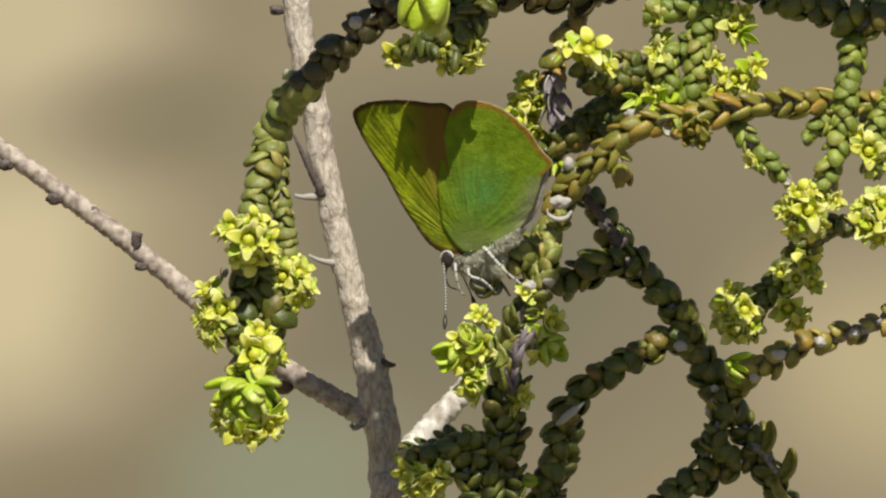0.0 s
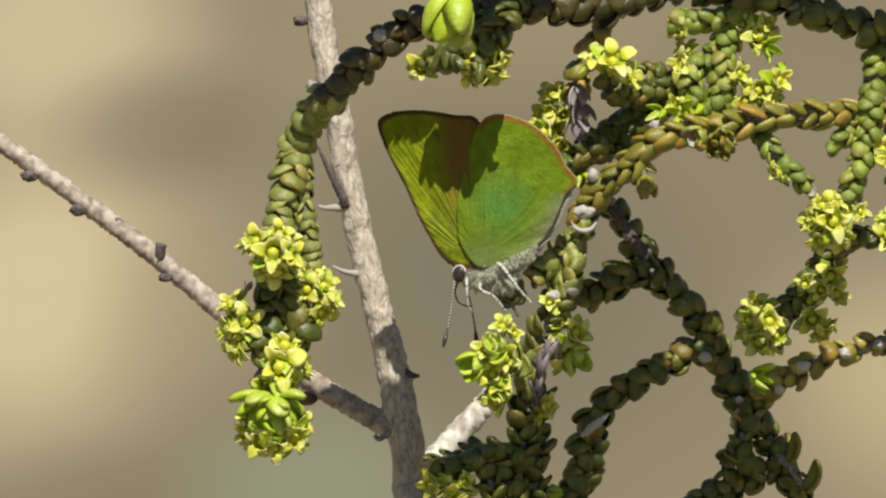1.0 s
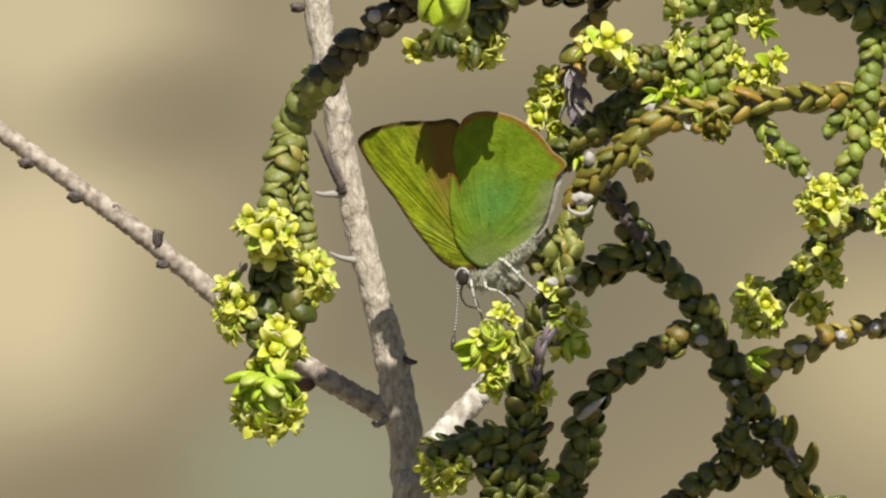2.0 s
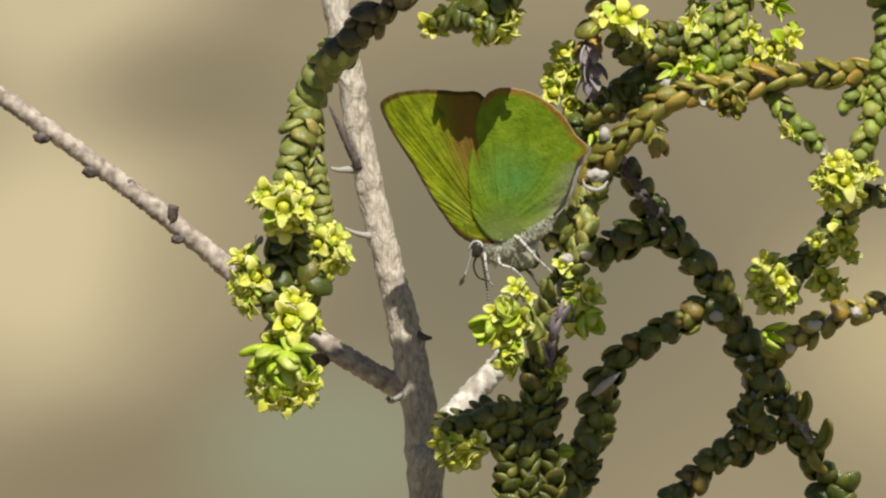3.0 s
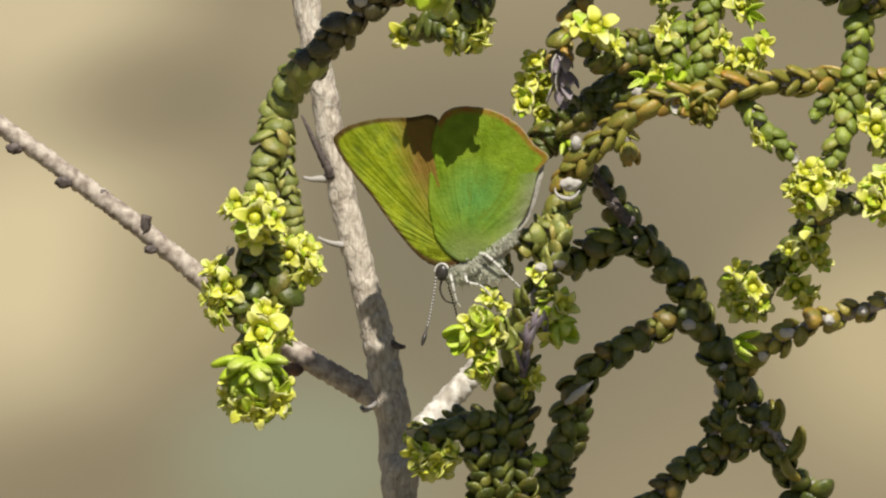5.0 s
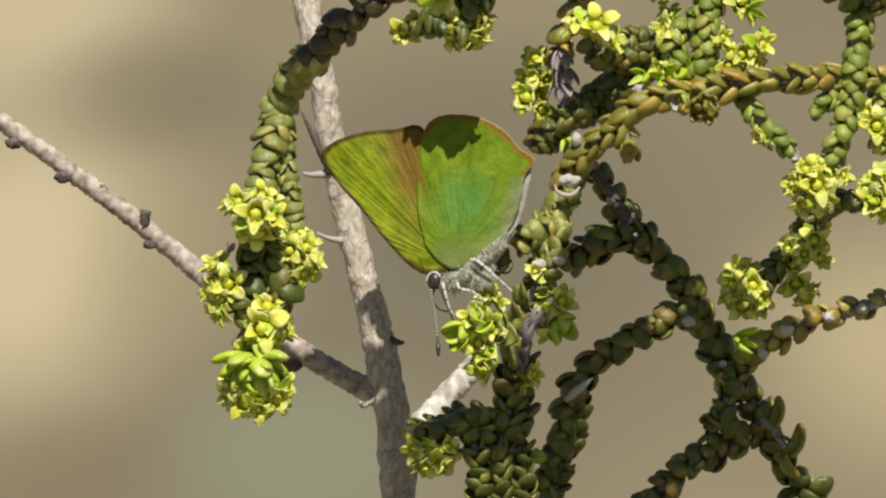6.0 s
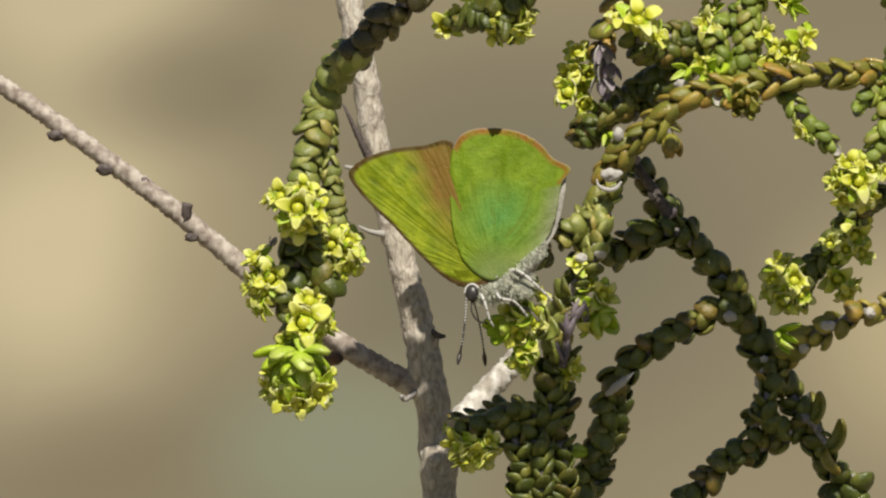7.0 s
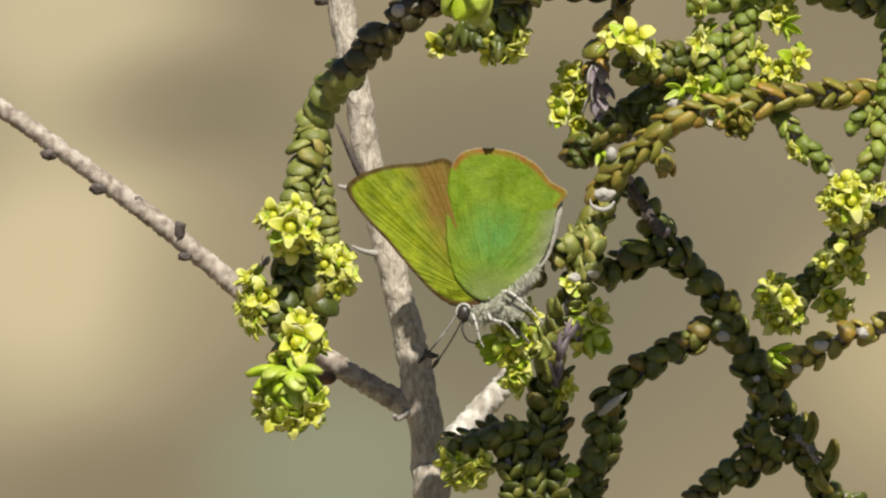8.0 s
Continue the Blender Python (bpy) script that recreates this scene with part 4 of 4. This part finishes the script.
    shoot("crowded dark side shoot of the arch", [(1300, 715, 190), (1268, 765, 180), (1245, 815, 180), (1235, 860, 185)], leaf=36, gap=9, stem=9, open_=40, plump=True)
    # unseen lower shoots, added under the view to block light bounced off the ground
    for k, (x, w) in enumerate(((500, -250), (700, -120), (900, -300), (1050, 60), (1200, -200), (1350, 120), (1500, -150), (800, 250), (1250, 330))):
        shoot("low bushy shoot of the shrub, rising from the ground", [(x - 60, 1750, w * 0.5), (x - 20, 1550, w * 0.8), (x + 30, 1330, w), (x + 10 + 40 * (k % 3 - 1), 1080, w * 1.1)],
              leaf=110, gap=16, stem=14, open_=48, plump=True, root=True)
    # bottom
    shoot("crowded shaded side shoot of dark leaves", [(900, 850, 80), (850, 800, 90), (800, 782, 95), (755, 795, 95), (715, 805, 95)], leaf=38, gap=8, stem=9, open_=42, plump=True)
    shoot("low crowded shoot of dark leaves", [(850, 990, 30), (838, 920, 25), (832, 860, 20), (820, 820, 15)], leaf=40, gap=9, stem=10, open_=42, plump="scales")
    s, o = shoot("low shaded shoot with pale flowers hanging", [(880, 790, 30), (830, 778, 10), (780, 800, 5), (735, 810, 5)], leaf=44, gap=10, stem=9,
                 flowers=[(720, 840, 0, 52, -0.7, 0.4, -0.6), (750, 852, -5, 62, 0, 0.8, -0.7), (775, 860, -5, 56, 0.5, 0.8, -0.5), (735, 870, 5, 50, -0.2, 1, -0.4)])
    shoot("low leafy side shoot", [(870, 960, 40), (872, 900, 20), (862, 850, 15), (850, 815, 20)], leaf=38, gap=8, plump=True, stem=10)
    return made


SHOOTS = build_shoots()


# ---- butterfly ----
FORE = [(-268, 158), (-248, 180), (-218, 193), (-181, 203), (-133, 209), (-86, 214), (-66, 158), (-52, 82), (-30, 2), (-16, -38), (-38, -52), (-71, -46), (-99, -29), (-130, 0), (-162, 34), (-192, 67), (-224, 98), (-251, 128)]
HIND = [(-16, -38), (-55, -10), (-76, 32), (-84, 83), (-88, 133), (-87, 178), (-81, 206), (-67, 226), (-43, 236), (-12, 238), (18, 234), (48, 223), (73, 207), (97, 181), (127, 162), (111, 135), (106, 101), (98, 66), (81, 29), (54, -8), (20, -27)]


def wing(outline, centre, root, y, lean, material, name, parent, mirror=False, outer=(0, 1)):
    """A thin wing: rings about its centre, ribbed along its veins, with a thickness of a tenth of a millimetre."""
    n = len(outline)
    rim = []
    for i in range(n):
        p = [Vector(outline[(i + k) % n]) for k in (-1, 0, 1, 2)]
        for j in range(5):
            u = j / 5
            rim.append((0.5 * ((2 * p[1]) + (p[2] - p[0]) * u + (2 * p[0] - 5 * p[1] + 4 * p[2] - p[3]) * u * u + (3 * p[1] - p[0] - 3 * p[2] + p[3]) * u ** 3), (i + u) / n))
    bm = bmesh.new()
    la, lr, lo = (bm.verts.layers.float.new(k) for k in ("ray", "rim", "outer"))
    levels = [0.0, 0.2, 0.4, 0.55, 0.7, 0.8, 0.88, 0.93, 0.965, 1.0]
    c, r0 = Vector(centre), Vector(root)
    sheets = []
    for side in (0, 1):
        rings = []
        for q in levels[1:]:
            ring = []
            for k, (p, s) in enumerate(rim):
                rag = 1 + (0.012 * noise.noise(Vector((k * 0.9, 0, 3))) if q > 0.95 else 0)
                v = c + (p - c) * q * rag
                d = v - r0
                ang = math.atan2(d.y, d.x)
                rib = (2.6 * math.sin(ang * 13) + 3.4 * noise.noise(Vector((ang * 11, q * 1.5, 2))))  * min(1, d.length / 120)
                off = y + lean * d.length + rib + (1.2 if side else 0)
                vert = bm.verts.new((v.x * U, off * U, v.y * U))
                vert[la], vert[lr], vert[lo] = ang, q, 1.0 if outer[0] <= s <= outer[1] else 0.0
                ring.append(vert)
            rings.append(ring)
        mid = bm.verts.new((c.x * U, (y + lean * (c - r0).length + (1.2 if side else 0)) * U, c.y * U))
        mid[la] = math.atan2(c.y - r0.y, c.x - r0.x)
        m = len(rim)
        for k in range(m):
            f = (mid, rings[0][k], rings[0][(k + 1) % m])
            bm.faces.new(f if side else f[::-1])
        for a, b in zip(rings, rings[1:]):
            for k in range(m):
                f = (a[k], b[k], b[(k + 1) % m], a[(k + 1) % m])
                bm.faces.new(f if side else f[::-1])
        sheets.append(rings[-1])
    for k in range(len(rim)):
        bm.faces.new((sheets[0][k], sheets[0][(k + 1) % len(rim)], sheets[1][(k + 1) % len(rim)], sheets[1][k]))
    bmesh.ops.recalc_face_normals(bm, faces=bm.faces)
    return part(name, bm, parent, None, "", material)


def limb(parent, name, points, radius, bands, label=""):
    """A jointed thin limb with pale bands."""
    places, ways = spline([Vector((x, w, z)) * U for x, z, w in points], 2.5 * U)
    bm = tube(bmesh.new(), places, ways, lambda q: U * (radius[0] + (radius[1] - radius[0]) * q), 7, 0.2, points[0][0])
    ob = part(name, bm, parent, None, label, LEG if name == "leg" else DARK)
    ob.data.materials.append(BAND)
    for p in ob.data.polygons:
        i = p.index // 7
        if i < len(places) and (bands == 1 or (bands and (i % bands) < bands * 0.8)):
            p.material_index = 1
    return ob


def build_butterfly():
    b = new("butterfly")
    tagged(b, "small green butterfly with closed wings perched head down on a shoot", "butterfly")
    wing(FORE, (-140, 110), (-20, -30), -1, -0.012, FOREWING, "forewing", b)["label"] = "yellow-green forewing with a brown hind field and dark edge"
    wing(HIND, (5, 115), (-10, -20), -4.4, -0.012, HINDWING, "hindwing", b, outer=(0.27, 0.72))["label"] = "bright green hindwing with a rusty scalloped margin"
    wing([(x * 0.98 + 2, z * 0.98) for x, z in FORE], (-140, 110), (-20, -30), 5, -0.012, FOREWING, "far_forewing", b)
    wing([(x * (0.97 if z < 150 else 0.9) + (10 if 0 < z < 150 and x > 30 else 0), 115 + (z - 115) * (0.99 if z < 115 else 0.92)) for x, z in HIND], (8, 115), (-10, -20), 7, -0.02, FRINGE, "far_hindwing", b)["label"] = "pale inner margin of the far hindwing"
    # body: thorax, abdomen, head
    bm = blob(bmesh.new(), (2 * U, 15 * U, -46 * U), (36 * U, 16 * U, 18 * U), 0.1, 1.0, 5)
    for v in bm.verts:
        k = v.co / U
        v.co += Vector((0.3, -0.35, -0.9)) * U * 2.5 * max(0, noise.noise(Vector((k.x * 0.22, k.y * 0.1, k.z * 0.06))))
    part("thorax", bm, b, None, "grey furry thorax", FUR)
    places, ways = spline([Vector(p) * U for p in ((-5, 14, -34), (32, 16, -24), (60, 16, 4), (80, 14, 42), (96, 12, 92))], 4 * U)
    part("abdomen", tube(bmesh.new(), places, ways, lambda q: U * (18 * (1 - 0.75 * q ** 2.0)), 14, 0.12), b, None, "pale grey abdomen", FRINGE)
    part("head", blob(bmesh.new(), (-44 * U, 16 * U, -57 * U), (17 * U, 17 * U, 16 * U), 0.15, 3.0), b, None, "dark head", DARK)
    part("eye", blob(bmesh.new(), (-46 * U, 0 * U, -60 * U), (12 * U, 7 * U, 15 * U), 0.02, 3.0), b, None, "dark oval eye", DARK)
    ring = [(-46 + 13 * math.cos(a), -60 + 16 * math.sin(a), -2) for a in (0.5, 1.1, 1.8, 2.5, 3.2)]
    limb(b, "eye_rim", ring, (2.2, 1.6), 1, "white eye rim")
    # fur: many fine hairs on thorax and wing bases
    bm = bmesh.new()
    for i in range(1500):
        low = i < 1100
        x = random.uniform(-40, 58) if low else random.uniform(-10, 84)
        z = -54 + random.uniform(-18, 20) + (0.25 * x if x > 0 else 0) if low else -44 + 0.85 * x + random.uniform(-16, 8)
        d = Vector((0.5 + random.uniform(-0.5, 0.5), random.uniform(-0.12, 0.02), -0.75 + random.uniform(-0.35, 0.5))).normalized()
        p = Vector((x, 0 + 13 * (abs(z + 48) / 32) ** 2 if low else -8.5, z))
        q = p + d * (random.uniform(9, 22) if low else random.uniform(7, 16))
        mid = p.lerp(q, 0.5) + Vector((random.uniform(-2, 2), -1.0, random.uniform(-2, 2)))
        n = d.cross(Vector((0, 1, 0))).normalized() * random.uniform(0.35, 0.65)
        v = [bm.verts.new(k * U) for k in (p - n, p + n, mid + n * 0.8, mid - n * 0.8, q, p + Vector((0, 2.2, 0)), mid + Vector((0, 1.8, 0)))]
        for f in ((0, 1, 2, 3), (3, 2, 4), (1, 5, 6, 2), (2, 6, 4), (5, 0, 3, 6), (6, 3, 4)):
            bm.faces.new([v[k] for k in f])
    tagged(part("fur", bm, b, None, "fine pale hairs of the body", FUR), kind="stuff")
    # legs
    limb(b, "leg", [(20, -20, -4), (40, -26, -16), (70, -50, -10), (95, -72, 12)], (3.1, 2.0), 7, "white-banded leg")
    limb(b, "leg", [(-5, -48, 0), (5, -72, -14), (30, -78, -8), (52, -100, 14)], (3.1, 2.0), 7, "white-banded leg")
    limb(b, "leg", [(-30, -62, 0), (-22, -80, -8), (-14, -108, 0), (-8, -118, 10)], (2.7, 1.8), 7, "white-banded leg")
    limb(b, "leg", [(0, -48, 24), (20, -70, 34), (50, -84, 30), (70, -104, 34)], (4, 2.6), 0)
    limb(b, "proboscis", [(-46, -70, 8), (-47, -90, 4), (-36, -108, 6), (-18, -112, 14)], (2, 1.4), 0, "thin curved dark proboscis")
    feelers = []
    for x, z, w in ((-56, -58, 2), (-48, -60, 24)):
        places, ways = spline([Vector(p) * U for p in ((0, 0, 0), (2, 1, -45), (1, 2, -95), (-3, 2, -142))], 2.0 * U)
        bm = tube(bmesh.new(), places, ways, lambda q: U * (1.7 if q < 0.8 else 1.7 + 2.4 * math.sin((q - 0.8) / 0.2 * math.pi)), 7)
        a = part("antenna", bm, b, Matrix.Translation(Vector((x, w, z)) * U), "black and white ringed clubbed antenna", DARK)
        a.data.materials.append(BAND)
        for p in a.data.polygons:
            i = p.index // 7
            if i < 54 and i % 3 < 1:
                p.material_index = 1
        feelers.append(a)
    return b, feelers


BUTTERFLY, FEELERS = build_butterfly()


def turn(rx, ry, rz):
    v = Vector((rx, ry, rz))
    return Matrix.Rotation(radians(v.length), 4, v) if v.length > 0 else Matrix.Identity(4)


def sway(ob, rows):
    """Small sway of a thing: seconds, shift to the right and down on the plan."""
    m = ob.matrix_basis.copy()
    walk(ob, [(t, m @ Matrix.Translation((x * U, 0, -y * U))) for t, x, y in rows])


def motions():
    sway(BRANCH, [(0, 0, 0), (0.5, 0, 1.3), (1, -1.3, -1.3), (1.5, 0.7, 1), (3, 0.7, 5), (3.5, 0.7, 1.7), (4, 3.7, 4), (4.5, 3.3, 3.7), (6, 0.7, 2.7), (6.5, 0.3, 2), (7, 1, 2), (7.5, 0.7, 2), (8, 1, 2)])
    for name in ("bow", "left", "strand", "shaded", "shaded2"):
        sway(SHOOTS[name], [(0, 0, 0), (0.5, -1.5, -1), (1, -0.3, 2), (1.5, -3, 0), (3, -1.7, -5.5), (3.5, -1.5, -2.5), (4, -4.5, -5), (4.5, -3.5, -4.5), (6, -2, -4), (6.5, -1, -2.5), (7, -1, -3), (7.5, -1, -2.5), (8, -1.7, -2.7)])
    for name in ("middle", "withered", "beside", "rosette"):
        sway(SHOOTS[name], [(0, 0, 0), (0.5, 1, 1), (1, -1, -3), (1.5, 2, 0), (3, 2, 5), (3.5, 2, 3), (4, 5, 7), (4.5, 5, 6), (6, 3, 5), (6.5, 3, 6), (7, 3, 4), (7.5, 3, 4), (8, 3, 4)])
    # place on the plan (x, y) and turn (a rotation vector in degrees)
    rows = [(0, 842.4, 413.7, 12.5, 11.7, -23), (0.5, 834.3, 420.8, 8.0, 13.1, -22), (1, 825.9, 420.9, 3.5, 16.0, -20.5), (1.5, 828.5, 443.1, -1.2, 5.3, -20.3),
            (3, 833.2, 446.5, 7, 11.3, -17.3), (3.5, 832.2, 444.3, 5.5, 11.6, -18.5), (4, 832.4, 456.8, -5.2, 6.7, -11.9), (4.5, 827.8, 460.8, -2.6, 6.5, -12.3),
            (6, 801.9, 482.6, -6.8, 3.0, -15.2), (6.5, 798.3, 500.8, -5, 0.4, -7.2), (7, 794.4, 512.7, -13, 0.0, -5.7), (7.5, 792.2, 516.0, -12, 2.1, -4.8), (8, 794.4, 514.7, -12, 2.5, -6.9)]
    near_by = {6: -22, 6.5: -52, 7: -75, 7.5: -75, 8: -75}
    walk(BUTTERFLY, [(t, BASE @ Matrix.Translation(at(x, y, near_by.get(t, -10))) @ turn(a, b, c)) for t, x, y, a, b, c in rows])
    near = [(0, 0.41, -0.55, -0.73), (0.5, 0.36, -0.25, -0.9), (1, 0.26, -0.37, -0.89), (1.5, 0.14, -0.12, -0.98), (3, 0.23, -0.92, -0.33), (3.5, 0.19, -0.45, -0.87), (4, 0.19, -0.2, -0.96),
            (4.5, -0.08, -0.36, -0.93), (6, 0.25, -0.16, -0.96), (6.5, 0.2, -0.17, -0.96), (7, -0.05, -0.26, -0.96), (7.5, -0.12, -0.67, -0.73), (8, -0.37, -0.52, -0.77)]
    far = [(0, 0.17, 0.66, -0.73), (0.5, 0.45, 0.32, -0.83), (1, 0.28, 0.44, -0.85), (1.5, 0.13, 0.77, -0.62), (3, 0.31, 0.07, -0.95), (3.5, 0.3, 0.49, -0.82), (4, 0.29, 0.81, -0.51),
           (4.5, 0.24, 0.42, -0.88), (6, 0.29, 0.51, -0.81), (6.5, 0.21, 0.35, -0.91), (7, 0.13, 0.65, -0.75), (7.5, -0.3, 0.61, -0.73), (8, -0.44, 0.7, -0.56)]
    for a, table in zip(FEELERS, (near, far)):
        root = a.location.copy()
        walk(a, [(t, Matrix.Translation(root) @ Vector((0, 0, -1)).rotation_difference(Vector((x, y, z))).to_matrix().to_4x4()) for t, x, y, z in table])


motions()
